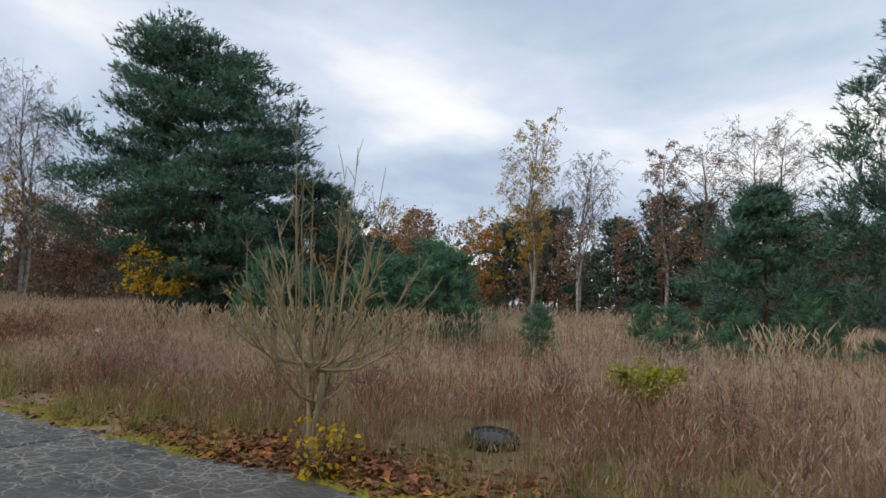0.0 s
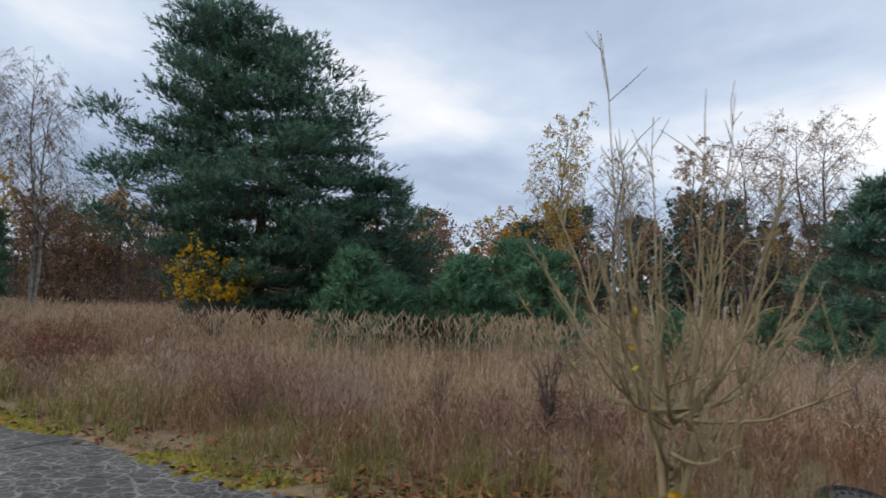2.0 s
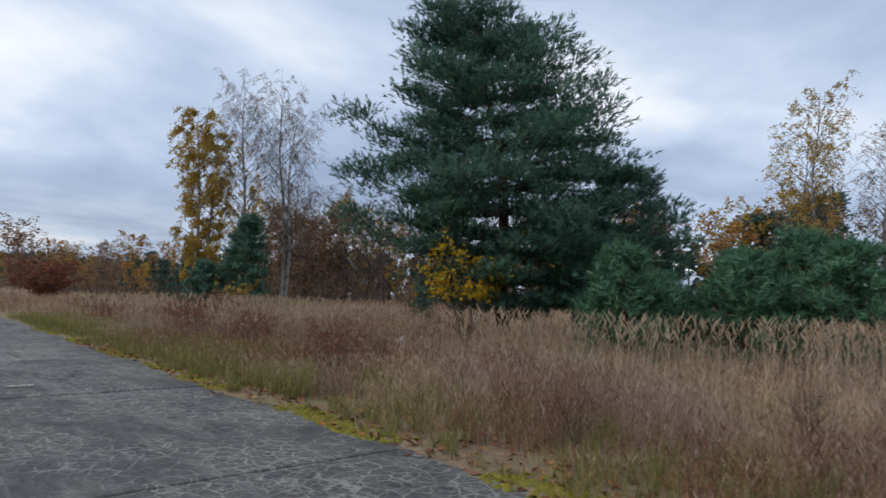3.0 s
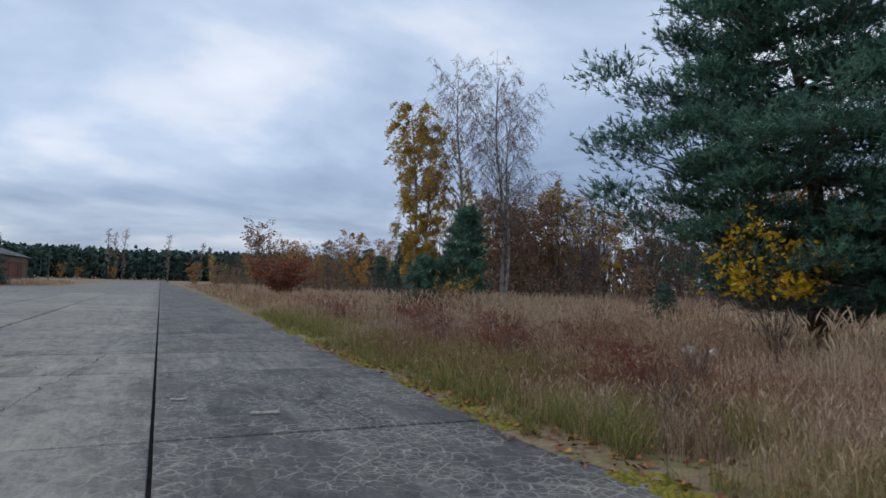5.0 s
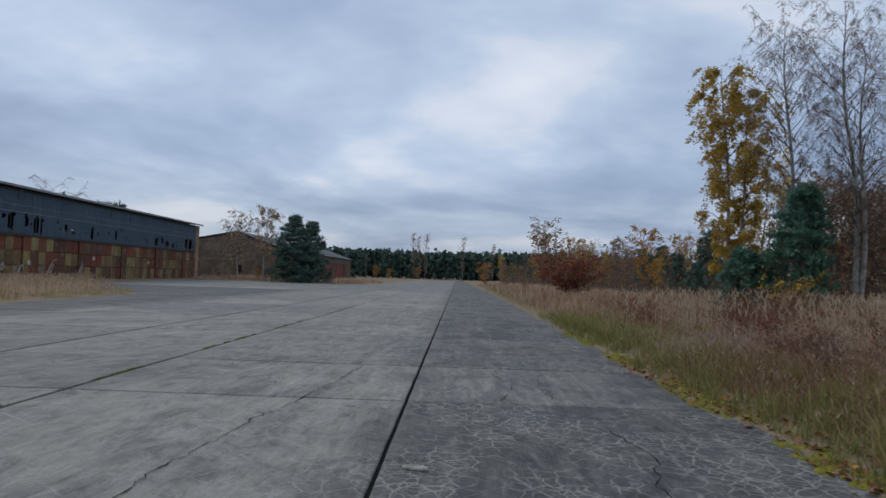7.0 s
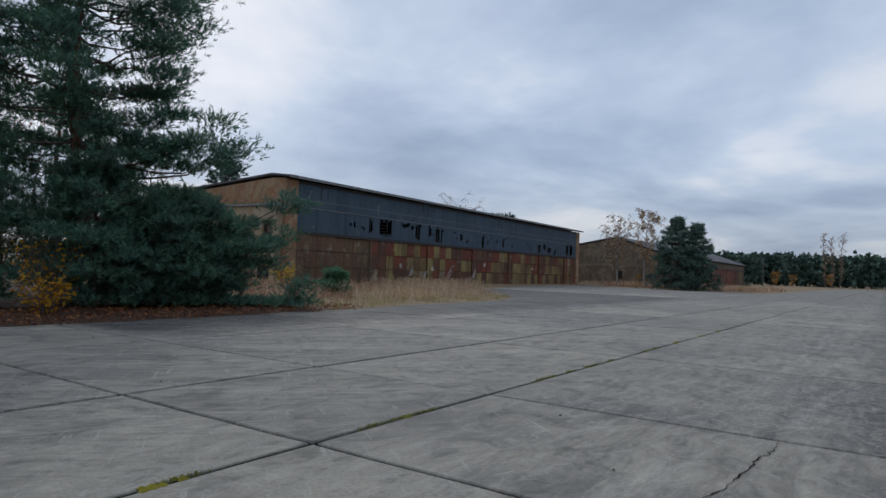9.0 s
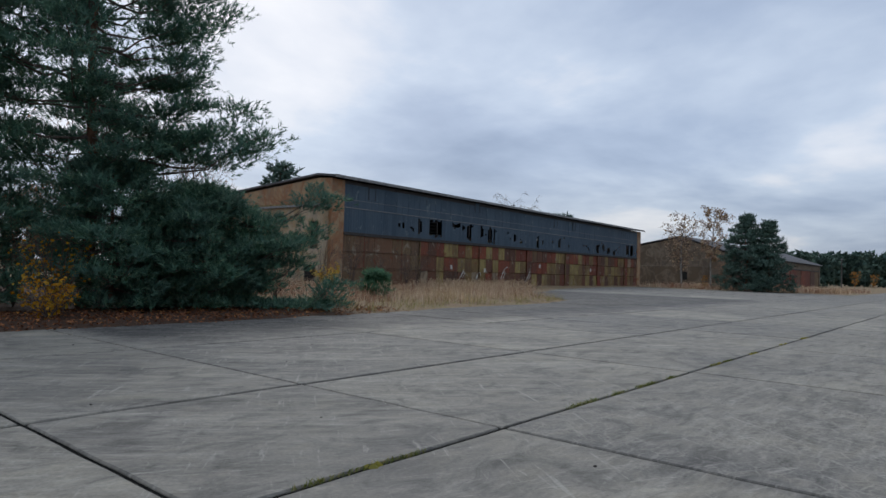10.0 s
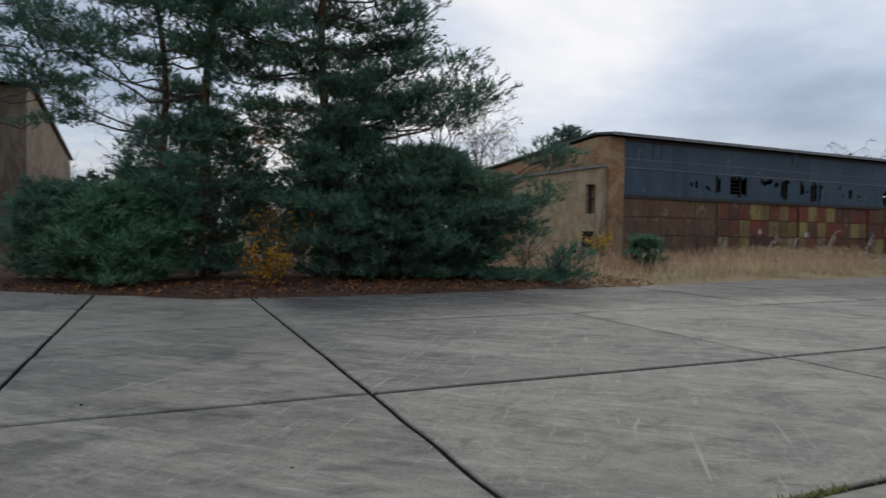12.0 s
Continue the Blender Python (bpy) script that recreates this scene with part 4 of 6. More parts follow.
def broadleaf(name, label, m, H, seed, leaf_mat, bark, leaves=2500, leaf=0.16, spread=0.28, stems=1, low=0.22, twigs=True, droop=0.4, n1=26, n2=6, n3=3, top_only=0.0, upright=0.75, thin=0.011, group="", sides=3):
    """Birch, aspen and other deciduous trees with limbs, twigs and some leaves left on."""
    rng = np.random.default_rng(seed)
    tree = thing(name, m, label, "tree", group)
    trunk, limbs, crown = Geo(), Geo(), Geo()
    ends = []
    for st in range(stems):
        az0 = rng.uniform(0, 6.28)
        lean = (0.04 if stems == 1 else rng.uniform(0.05, 0.16)) * H
        Hs = H * (1 if st == 0 else rng.uniform(0.72, 0.97))
        zs = np.linspace(0, Hs, 12)
        px = lean * np.cos(az0) * (zs / Hs) + 0.012 * H * np.sin(zs * 0.55 + seed + st)
        py = lean * np.sin(az0) * (zs / Hs) + 0.012 * H * np.cos(zs * 0.6 + seed * 1.7 + st)
        px, py = px - px[0] + 0.12 * st, py - py[0]
        r0 = 0.0095 * Hs + 0.015
        trunk.tube(np.stack([px, py, zs], 1), r0 * (1 - zs / (Hs * 1.01)) ** 0.85 + 0.008, 8)
        for i in range(n1):
            u = low + (0.97 - low) * (i + rng.uniform(0, 0.9)) / n1
            z0 = u * Hs
            b0 = np.array([np.interp(z0, zs, px), np.interp(z0, zs, py), z0])
            az = i * 2.39996 + rng.uniform(-0.6, 0.6)
            R = spread * H * (0.35 + 0.65 * np.sin(np.pi * min(1, max(0.05, (1.02 - u) / (1.02 - low))) ** 0.75)) * rng.uniform(0.6, 1.15)
            o = np.array([np.cos(az), np.sin(az), 0])
            s = np.linspace(0, 1, 6)
            pts = b0 + np.outer(R * s, o) + np.outer(R * upright * s ** 0.85 * rng.uniform(0.8, 1.4), (0, 0, 1))
            pts[1:] += rng.normal(0, 0.03 * R, (5, 3))
            limbs.tube(pts, np.linspace(r0 * 0.24 * (1.1 - u) + thin, thin * 0.7, 6), 4)
            for q in range(n2):
                t = rng.uniform(0.25, 1.0)
                b = np.array([np.interp(t, s, pts[:, c]) for c in range(3)])
                d = unit(o * 0.6 + rng.normal(0, 0.55, 3) + np.array([0, 0, 0.25]))
                ln = R * rng.uniform(0.22, 0.5)
                s2 = np.linspace(0, 1, 4)
                tw = b + np.outer(ln * s2, d) - np.outer(droop * ln * s2 ** 2, (0, 0, 1))
                limbs.tube(tw, np.linspace(thin * 0.85, thin * 0.5, 4), sides, False)
                for k in range(n3):
                    tt = rng.uniform(0.3, 1.0)
                    c0 = np.array([np.interp(tt, s2, tw[:, c]) for c in range(3)])
                    d3 = unit(d * 0.5 + rng.normal(0, 0.6, 3) - np.array([0, 0, droop]))
                    l3 = ln * rng.uniform(0.3, 0.6)
                    c1 = c0 + d3 * l3
                    if twigs:
                        limbs.tube([c0, c1], [thin * 0.55, thin * 0.3], 3, False)
                    ends.append((c0, c1, u))
    if leaves:
        pick = rng.integers(0, len(ends), leaves)
        P = []
        for k in pick:
            c0, c1, u = ends[k]
            if u < top_only and rng.random() < 0.8:
                continue
            P.append(c0 + (c1 - c0) * rng.uniform(0.1, 1.05) + rng.normal(0, 0.05 * leaf / 0.1, 3))
        leaf_quads(crown, P, leaf, rng)
    part("trunk", trunk, bark, tree, "", True)
    part("branchwork", limbs, TWIG, tree)
    if leaves:
        part("crown", crown, leaf_mat, tree)
    return tree


def shrub(name, label, x, y, H, R, seed, leaf_mat, stems=14, leaves=900, leaf=0.09, bark=TWIG, forks=5, thick=0.014, group="", category="shrub", low_leaves=1.0, upright=0.6, leaf_floor=0.0):
    """Many stems from one base that fork into twigs, with leaves on them."""
    rng = np.random.default_rng(seed)
    bush = thing(name, pose(x, y, float(ground_z(x, y)) - 0.03), label, category, group)
    wood, crown = Geo(), Geo()
    ends = []
    for i in range(stems):
        az = i * 2.39996 + rng.uniform(-0.4, 0.4)
        rr = R * rng.uniform(0.2, 1.0)
        hh = H * rng.uniform(0.6, 1.0) * (1 - 0.35 * rr / R * (1 - upright))
        s = np.linspace(0, 1, 6)
        pts = np.outer(rr * s ** (0.7 + upright), (np.cos(az), np.sin(az), 0)) + np.outer(hh * s, (0, 0, 1)) + rng.normal(0, 0.02 * H, (6, 3)) * s[:, None]
        wood.tube(pts, np.linspace(thick, thick * 0.3, 6), 5)
        for q in range(forks):
            t = rng.uniform(0.2, 0.95)
            b = np.array([np.interp(t, s, pts[:, c]) for c in range(3)])
            d = unit(np.array([np.cos(az), np.sin(az), 0]) * 0.5 + rng.normal(0, 0.5, 3) + np.array([0, 0, 0.9 * upright + 0.2]))
            ln = H * rng.uniform(0.12, 0.34)
            e = b + d * ln
            wood.tube([b, (b + e) / 2 + rng.normal(0, 0.015 * H, 3), e], [thick * 0.5, thick * 0.35, thick * 0.2], 4, False)
            ends.append((b, e))
            for k in range(2):
                c0 = b + (e - b) * rng.uniform(0.3, 0.9)
                c1 = c0 + unit(d + rng.normal(0, 0.6, 3)) * ln * rng.uniform(0.3, 0.6)
                wood.tube([c0, (c0 + c1) / 2, c1], [thick * 0.3, thick * 0.25, thick * 0.12], 3, False)
                ends.append((c0, c1))
    part("branchwork", wood, bark, bush)
    if leaves:
        P = []
        while len(P) < leaves:
            a, b = ends[rng.integers(0, len(ends))]
            p = a + (b - a) * rng.uniform(0, 1.05) + rng.normal(0, 0.05, 3)
            if H * leaf_floor <= p[2] < H * low_leaves:
                P.append(p)
        leaf_quads(crown, P, leaf, rng)
        part("foliage", crown, leaf_mat, bush)
    return bush


def scaled(profile, r):
    return [(a, b * r) for a, b in profile]


BIG = [(0.0, 1.0), (0.1, 2.0), (0.2, 3.3), (0.33, 4.0), (0.45, 4.4), (0.6, 4.3), (0.72, 3.7), (0.84, 3.0), (0.93, 2.4), (1.0, 1.2)]
YOUNG = [(0.0, 0.9), (0.15, 1.0), (0.4, 0.85), (0.7, 0.5), (1.0, 0.08)]
SPREAD = [(0.0, 0.6), (0.2, 0.95), (0.45, 1.0), (0.7, 0.75), (0.9, 0.4), (1.0, 0.1)]
TALL = [(0.0, 0.5), (0.3, 0.7), (0.5, 0.95), (0.75, 1.0), (0.9, 0.7), (1.0, 0.2)]


# right of the apron
pine("pine", "large full dark green pine standing in dry grass", 15.3, 8.9, 11.1, scaled(BIG, 0.9), 3, 170, 0.10, 0.22, 9, lean=(-0.9, 0.7), fill=1.5, per=24, clump=0.54, width=0.020, trunk_r=0.24,
     reach=((-3.7, 3.2, 7.7), (-3.5, 3.5, 5.8), (2.0, -2.4, 8.0), (2.2, -2.4, 6.4), (-1.5, -4.0, 4.0), (-3.8, 3.4, 4.4), (-0.5, -3.6, 5.2)))
pine("pine", "smaller dark green pine beside the large pine", 18.1, 6.3, 6.0, scaled(SPREAD, 2.2), 4, 66, 0.1, 0.26, 9)
pine("pine", "dark green pine with low sweeping branches", 21.8, -9.4, 5.4, scaled(YOUNG, 2.5), 5, 76, 0.05, 0.26, 9)
pine("pine", "tall dark pine with long side branches", 20.4, -13.8, 9.5, scaled(SPREAD, 3.2), 6, 80, 0.04, 0.26, 9, reach=((-3.0, 2.8, 5.3), (-2.6, 2.6, 4.0)))
YP = "young bluish-green pine in tall grass"
for i, (x, y, h, r) in enumerate(((12.5, 2.5, 2.7, 1.1), (17.8, 0.5, 3.4, 1.7), (16.5, -0.9, 3.0, 1.5), (15.3, 1.0, 2.7, 1.4), (14.0, 2.6, 2.1, 1.1), (18.5, 2.6, 3.0, 1.5))):
    pine("young_pine", YP, x, y, h, scaled(YOUNG, r), 20 + i, 46, 0.03, 0.26, 9, NEEDLE_YOUNG, group="young pines by the large pine", rising=1.6, clump=0.26, per=11, width=0.018)
for i, (x, y, h, r) in enumerate(((16.6, -7.7, 1.6, 0.5), (18.9, -6.4, 1.5, 0.45), (14.9, -4.7, 1.4, 0.4), (17.8, -9.2, 1.4, 0.7), (18.6, -10.8, 1.8, 1.0))):
    pine("young_pine", "small young pine in straw-coloured grass", x, y, h, scaled(YOUNG, r), 30 + i, 16, 0.05, 0.22, 17, NEEDLE_YOUNG, rising=1.6, clump=0.12, per=5, width=0.010)
pine("young_pine", "conical dark green young pine below birches", 17.5, 34.5, 6.3, scaled(YOUNG, 1.8), 41, 80, 0.03, 0.34, 12, NEEDLE, width=0.026, clump=0.34, per=8)
pine("young_pine", "low dark green young pine below birches", 15.4, 36.0, 3.1, scaled(YOUNG, 1.5), 42, 36, 0.03, 0.34, 12, NEEDLE, width=0.026, clump=0.34, per=8)
shrub("yellow_bush", "yellow-leaved bush under the large pine", 12.7, 8.1, 3.6, 1.7, 50, LEAF_YELLOW, 18, 1200, 0.14, upright=0.45, leaf_floor=0.42)
shrub("yellow_bush", "small sparse yellow bush in grass", 16.4, 33.0, 2.4, 1.6, 51, LEAF_BIRCH, 14, 700, 0.14)
shrub("broom_shrub", "small bright yellow-green shrub in dry grass", 8.85, -9.1, 0.95, 0.42, 52, LIME, 22, 1100, 0.065, GREEN, leaf_floor=0.45)
shrub("bramble", "reddish-brown rose thicket in tall grass", 10.3, 23.0, 1.7, 3.4, 53, LEAF_RED, 60, 2500, 0.07, upright=0.3, thick=0.01)
shrub("bramble", "reddish-brown bramble thicket beside the apron", 8.0, 29.0, 1.4, 2.4, 54, LEAF_RED, 40, 1600, 0.07, upright=0.3, thick=0.01)
for i, (x, y, h, r) in enumerate(((6.9, 10.2, 0.9, 0.9), (8.3, 12.6, 1.15, 1.2), (7.0, 14.5, 1.0, 1.0), (9.6, 15.5, 1.3, 1.3), (7.6, 17.6, 1.1, 1.1), (10.6, 12.2, 1.1, 1.2), (8.8, 19.6, 1.3, 1.4), (11.6, 20.5, 1.5, 1.6), (6.6, 5.6, 0.8, 0.8), (8.2, 8.0, 0.9, 1.0), (6.4, 21.5, 1.0, 1.1))):
    shrub("bramble", "low reddish-brown bramble among the dry grass", x, y, h, r, 180 + i, LEAF_RED, 30, 1300, 0.055, TWIG, 6, 0.007, "brambles", "shrub", 1.1, 0.35)
shrub("red_bush", "dark red bush at the field edge", 10.5, 60.0, 4.0, 4.2, 55, LEAF_RED, 40, 4200, 0.22, thick=0.03)


def at_ground(x, y, turn=0.0, size=1.0):
    return pose(x, y, float(ground_z(x, y)) - 0.05, 0, 0, turn) @ Matrix.Diagonal((size, size, size, 1))


broadleaf("birch", "birch with yellow autumn leaves and white trunk", at_ground(16.8, 41.0), 14.8, 60, LEAF_BIRCH, BIRCH_BARK, 30000, 0.15, 0.15, 2, 0.12, droop=0.9, n1=36, n2=8, n3=6, top_only=0.12, thin=0.009)
broadleaf("birch", "tall nearly bare birch with white trunk", at_ground(18.0, 36.0), 15.4, 61, LEAF_PALE, BIRCH_BARK, 2600, 0.09, 0.15, 1, 0.25, droop=0.9, n1=50, n2=12, n3=12, thin=0.0075, upright=1.0)
broadleaf("birch", "tall nearly bare birch with forked white trunk", at_ground(20.3, 34.6), 15.0, 62, LEAF_PALE, BIRCH_BARK, 3000, 0.09, 0.17, 2, 0.22, droop=0.9, n1=42, n2=12, n3=10, thin=0.0075, upright=1.0)
broadleaf("birch", "birch with pale yellow leaves at the field edge", at_ground(48.6, 11.0), 16.0, 63, LEAF_BIRCH, BIRCH_BARK, 8000, 0.15, 0.15, 2, 0.3, droop=0.8, n1=32, n2=8, n3=6, thin=0.011, upright=1.0)
broadleaf("birch", "slender bare birch with white trunk", at_ground(47.0, 6.4), 13.4, 64, LEAF_PALE, BIRCH_BARK, 2200, 0.12, 0.16, 3, 0.3, droop=0.7, n1=30, n2=8, n3=6, thin=0.011, upright=1.0)
broadleaf("aspen", "nearly bare spreading tree with brown leaves", at_ground(50.0, -2.6), 13.6, 65, LEAF_BROWN, GREY_BARK, 5000, 0.13, 0.30, 2, 0.2, droop=0.2, n2=8, n3=6, thin=0.014)
broadleaf("aspen", "nearly bare pale tree with fine twigs", at_ground(51.5, -6.6), 15.0, 66, LEAF_PALE, GREY_BARK, 4200, 0.12, 0.24, 2, 0.25, droop=0.3, n1=30, n2=8, n3=7, thin=0.012)
broadleaf("birch", "tree with russet leaves behind the field", at_ground(57.8, 2.4), 15.4, 67, LEAF_BROWN, BIRCH_BARK, 5000, 0.16, 0.16, 1, 0.2, n1=34, n2=8, n3=5, thin=0.012)

# prototypes of the woods, then copies along the field's far side
WOODS = "woods round the airfield"
protos = [
    broadleaf("oak", "autumn tree with rust-brown leaves in the woods", at_ground(62, 14), 9.5, 70, LEAF_BROWN, GREY_BARK, 1700, 0.30, 0.32, 1, 0.10, False, 0.2, 22, 5, 3, group=WOODS),
    broadleaf("oak", "autumn tree with orange leaves in the woods", at_ground(60, 22), 9.0, 71, LEAF_ORANGE, GREY_BARK, 1700, 0.30, 0.32, 1, 0.10, False, 0.2, 22, 5, 3, group=WOODS),
    broadleaf("bare_tree", "bare grey-brown tree in the woods", at_ground(58, 30), 10.5, 72, LEAF_BROWN, GREY_BARK, 260, 0.16, 0.24, 1, 0.08, True, 0.2, 24, 6, 4, thin=0.013, upright=1.1, group=WOODS),
    broadleaf("birch", "thin birch with ochre leaves in the woods", at_ground(57, 36), 10.5, 73, LEAF_BIRCH, BIRCH_BARK, 1700, 0.24, 0.2, 1, 0.12, False, 0.5, 22, 5, 3, group=WOODS),
    pine("pine", "dark pine in the woods", 66, 18, 11.0, scaled(SPREAD, 2.3), 74, 40, 0.16, 0.62, 8, NEEDLE_FAR, width=0.075, group=WOODS, twigs=False, clump=0.5, per=5),
    pine("pine", "dark bushy pine at the edge of the woods", 64, 6, 6.2, scaled(YOUNG, 2.1), 75, 34, 0.04, 0.55, 8, NEEDLE_FAR, width=0.075, group=WOODS, twigs=False, clump=0.45, per=5),
]
rng_w = random.Random(11)
EDGE = [(66, -60), (64, -30), (60, -8), (61, 12), (57, 26), (48, 40), (40, 50), (31, 58), (27, 75), (24, 100), (20, 130), (17, 165), (16, 200), (20, 240)]
for (xa, ya), (xb, yb) in zip(EDGE, EDGE[1:]):
    run = math.hypot(xb - xa, yb - ya)
    nx, ny = (yb - ya) / run, -(xb - xa) / run
    gap = 0.6 if 20 < ya < 70 else 1.0 if -40 < ya < 70 else 1.9
    for k in range(int(run / gap)):
        u = (k + rng_w.random()) / (run / gap)
        off = rng_w.choice((0, 1.5, 4, 7, 11, 15, 20, 26)) + rng_w.uniform(0, 3)
        x, y = xa + (xb - xa) * u + nx * off, ya + (yb - ya) * u + ny * off
        near_birches = 40 < y < 75
        p = rng_w.choices(protos, (4, 3, 5, 3, 3.2, 1.0) if not near_birches else (1.2, 0.6, 10, 1.0, 0.12, 0.15))[0]
        s = rng_w.uniform(0.75, 1.12) * (0.72 if off < 2 else 1.0) * (0.8 if y > 75 else 1) * (1.22 if y < 75 and off > 6 else 1)
        copy_thing(p, at_ground(x, y, rng_w.uniform(0, 360), s))

broadleaf("oak", "grey-brown half-bare tree at the field edge", at_ground(14.5, 108), 10.0, 80, LEAF_BROWN, GREY_BARK, 2600, 0.34, 0.3, 2, 0.15, False, 0.2)
copy_thing(protos[1], at_ground(5.2, 118, 40, 0.45))
copy_thing(protos[1], at_ground(26.5, 92, 90, 0.95))
copy_thing(protos[1], at_ground(19.0, 104, 10, 0.85))
for x, y, s, k in ((8, 75, 0.3, 0), (7, 92, 0.35, 0), (9, 100, 0.42, 2), (12, 84, 0.5, 2), (6, 130, 0.4, 0), (10, 145, 0.6, 3), (16, 70, 0.4, 2), (24, 66, 0.55, 5)):
    copy_thing(protos[k], at_ground(x, y, s * 999, s))
for x, y in ((24, 24), (27, 18), (30, 26), (34, 16), (38, 8), (44, -12), (36, 30), (31, 34), (42, 24)):
    copy_thing(protos[rng_w.choice((2, 2, 0, 5))], at_ground(x, y, rng_w.uniform(0, 360), rng_w.uniform(0.25, 0.42)))

# left of the apron
pine("pine", "tall dark pine with low branches by the apron", -21.6, 16.4, 13.0, scaled(TALL, 3.8), 90, 92, 0.34, 0.22, 9, gap=0.16, trunk_r=0.2, fill=1.6, clump=0.54, per=24, width=0.020,
     reach=((3.3, 3.8, 5.7), (2.9, 3.2, 6.2), (2.4, 2.2, 5.4)))
pine("pine", "pine with bare reddish trunk and high crown", -23.2, 13.4, 13.5, scaled(TALL, 3.4), 91, 44, 0.46, 0.23, 9, gap=0.22, per=22, fill=1.3, trunk_r=0.19, reach=((2.5, -4.2, 6.6), (1.0, -4.6, 5.6)))
pine("pine", "slender pine with bare reddish trunk", -25.6, 12.0, 13.0, scaled(TALL, 3.2), 92, 34, 0.46, 0.23, 9, gap=0.22, per=22, fill=1.3, trunk_r=0.16, lean=(0.8, -0.5))
pine("pine", "bushy dark green pine reaching over leaf litter", -20.9, 19.6, 3.9, [(0.0, 2.3), (0.2, 2.6), (0.5, 2.5), (0.75, 1.9), (1.0, 0.5)], 93, 110, 0.03, 0.22, 9, fill=1.5, per=22,
     reach=((3.1, 3.6, 0.9), (3.3, 3.0, 0.6), (3.0, 2.4, 2.7), (3.17, 2.84, 3.8), (3.0, 1.4, 2.2), (2.6, 2.2, 1.6)))
pine("pine", "low dark pine among the undergrowth", -21.8, 13.0, 4.6, scaled(SPREAD, 2.2), 86, 56, 0.04, 0.26, 9)
pine("pine", "low dark pine beside leaf litter", -21.6, 9.4, 2.4, scaled(SPREAD, 1.5), 87, 34, 0.04, 0.26, 9)
pine("pine", "dark pine behind the tall pines", -28, 19, 9.0, scaled(SPREAD, 3.0), 94, 56, 0.1, 0.26, 9)
pine("pine", "dark pine behind the undergrowth", -29, 12.5, 7.0, scaled(SPREAD, 3.0), 89, 56, 0.06, 0.26, 9)
pine("pine", "pine with long branch beside the tall pines", -25.0, 7.0, 9.5, scaled(TALL, 3.2), 95, 30, 0.48, 0.26, 9, gap=0.2, per=14)
pine("young_pine", "young green pine on leaf litter", -20.2, 10.9, 2.3, scaled(YOUNG, 1.7), 96, 48, 0.03, 0.26, 9, NEEDLE_YOUNG)
pine("young_pine", "young green pine under tall pines", -20.9, 16.9, 4.4, scaled(SPREAD, 2.3), 97, 80, 0.03, 0.26, 9)
pine("young_pine", "small young pine in straw grass by the hangar", -24.5, 31.5, 1.2, scaled(YOUNG, 0.45), 98, 14, 0.05, 0.24, 17, NEEDLE_YOUNG)
shrub("yellow_bush", "yellow-leaved maple seedling on leaf litter", -18.2, 14.3, 1.15, 1.15, 100, LEAF_GOLD, 18, 420, 0.11, upright=0.4)
shrub("yellow_bush", "sparse yellow-leaved bush under pines", -19.6, 14.9, 2.3, 1.3, 101, LEAF_GOLD, 14, 260, 0.10)
shrub("yellow_bush", "sparse yellow shrub by the hangar wall", -33.0, 35.6, 2.0, 1.5, 102, LEAF_BIRCH, 14, 420, 0.16)
for i, (x, y, h) in enumerate(((-22, 12, 3.0), (-23, 15, 3.5), (-22.5, 18.5, 3.2), (-24, 9.5, 3.4), (-25, 22, 3.4), (-26, 16, 4.5), (-27, 11, 4.0), (-23, 6.5, 2.2), (-29, 8, 4.0), (-24, 25, 2.6))):
    shrub("bare_shrub", "bare brown undergrowth shrub beneath pines", x, y, h, 1.6, 110 + i, LEAF_BROWN, 16, 260, 0.10, group="undergrowth")
for i, (x, y, h) in enumerate(((-34, 44, 3.4), (-36, 47.5, 3.6), (-35, 39.4, 3.6), (-37.2, 38.5, 4.2), (-36, 52, 2.8), (-38, 45, 3.0))):
    shrub("bare_shrub", "bare brown saplings before the hangar doors", x, y, h, 1.4, 130 + i, LEAF_BROWN, 14, 60, 0.10, upright=0.9, group="saplings by the hangar")
broadleaf("bare_tree", "bare tree behind the hangar", at_ground(-70, 47), 15.5, 140, LEAF_PALE, GREY_BARK, 900, 0.2, 0.3, 2, 0.2, thin=0.02)
broadleaf("bare_tree", "bare tree behind the hangar roof", at_ground(-72, 118), 15.5, 141, LEAF_PALE, GREY_BARK, 500, 0.2, 0.3, 2, 0.2, thin=0.025)
copy_thing(protos[4], at_ground(-70, 58, 20, 1.3))
copy_thing(protos[4], at_ground(-68, 128, 80, 1.25))
copy_thing(protos[4], at_ground(-73, 132, 160, 1.3))
for x, y, s, k in ((-55, 24, 1.3, 2), (-48, 18, 0.9, 0), (-62, 30, 1.5, 2), (-50, 10, 0.9, 2), (-60, 38, 1.35, 2), (-68, 40, 1.6, 2), (-66, 34, 1.5, 2), (-70, 46, 1.5, 2), (-45, 30, 0.5, 2), (-44, 22, 0.6, 0)):
    copy_thing(protos[k], at_ground(x, y, s * 777, s))

# far side of the apron
pine("fir", "dense dark conifer with two tops at the apron's end", -24.2, 98.0, 9.8, scaled(YOUNG, 3.4), 150, 150, 0.02, 0.50, 9, NEEDLE_FAR, width=0.036, twigs=False, clump=0.26, per=6, rising=0.3)
pine("fir", "dark conifer beside its taller twin", -21.6, 98.6, 9.0, scaled(YOUNG, 2.7), 151, 120, 0.02, 0.50, 9, NEEDLE_FAR, width=0.036, twigs=False, clump=0.26, per=6, rising=0.3)
broadleaf("birch", "half-bare birch beside the far hangar", at_ground(-34.6, 104.0), 10.6, 152, LEAF_PALE, BIRCH_BARK, 1500, 0.24, 0.24, 2, 0.3, droop=0.8, thin=0.02)
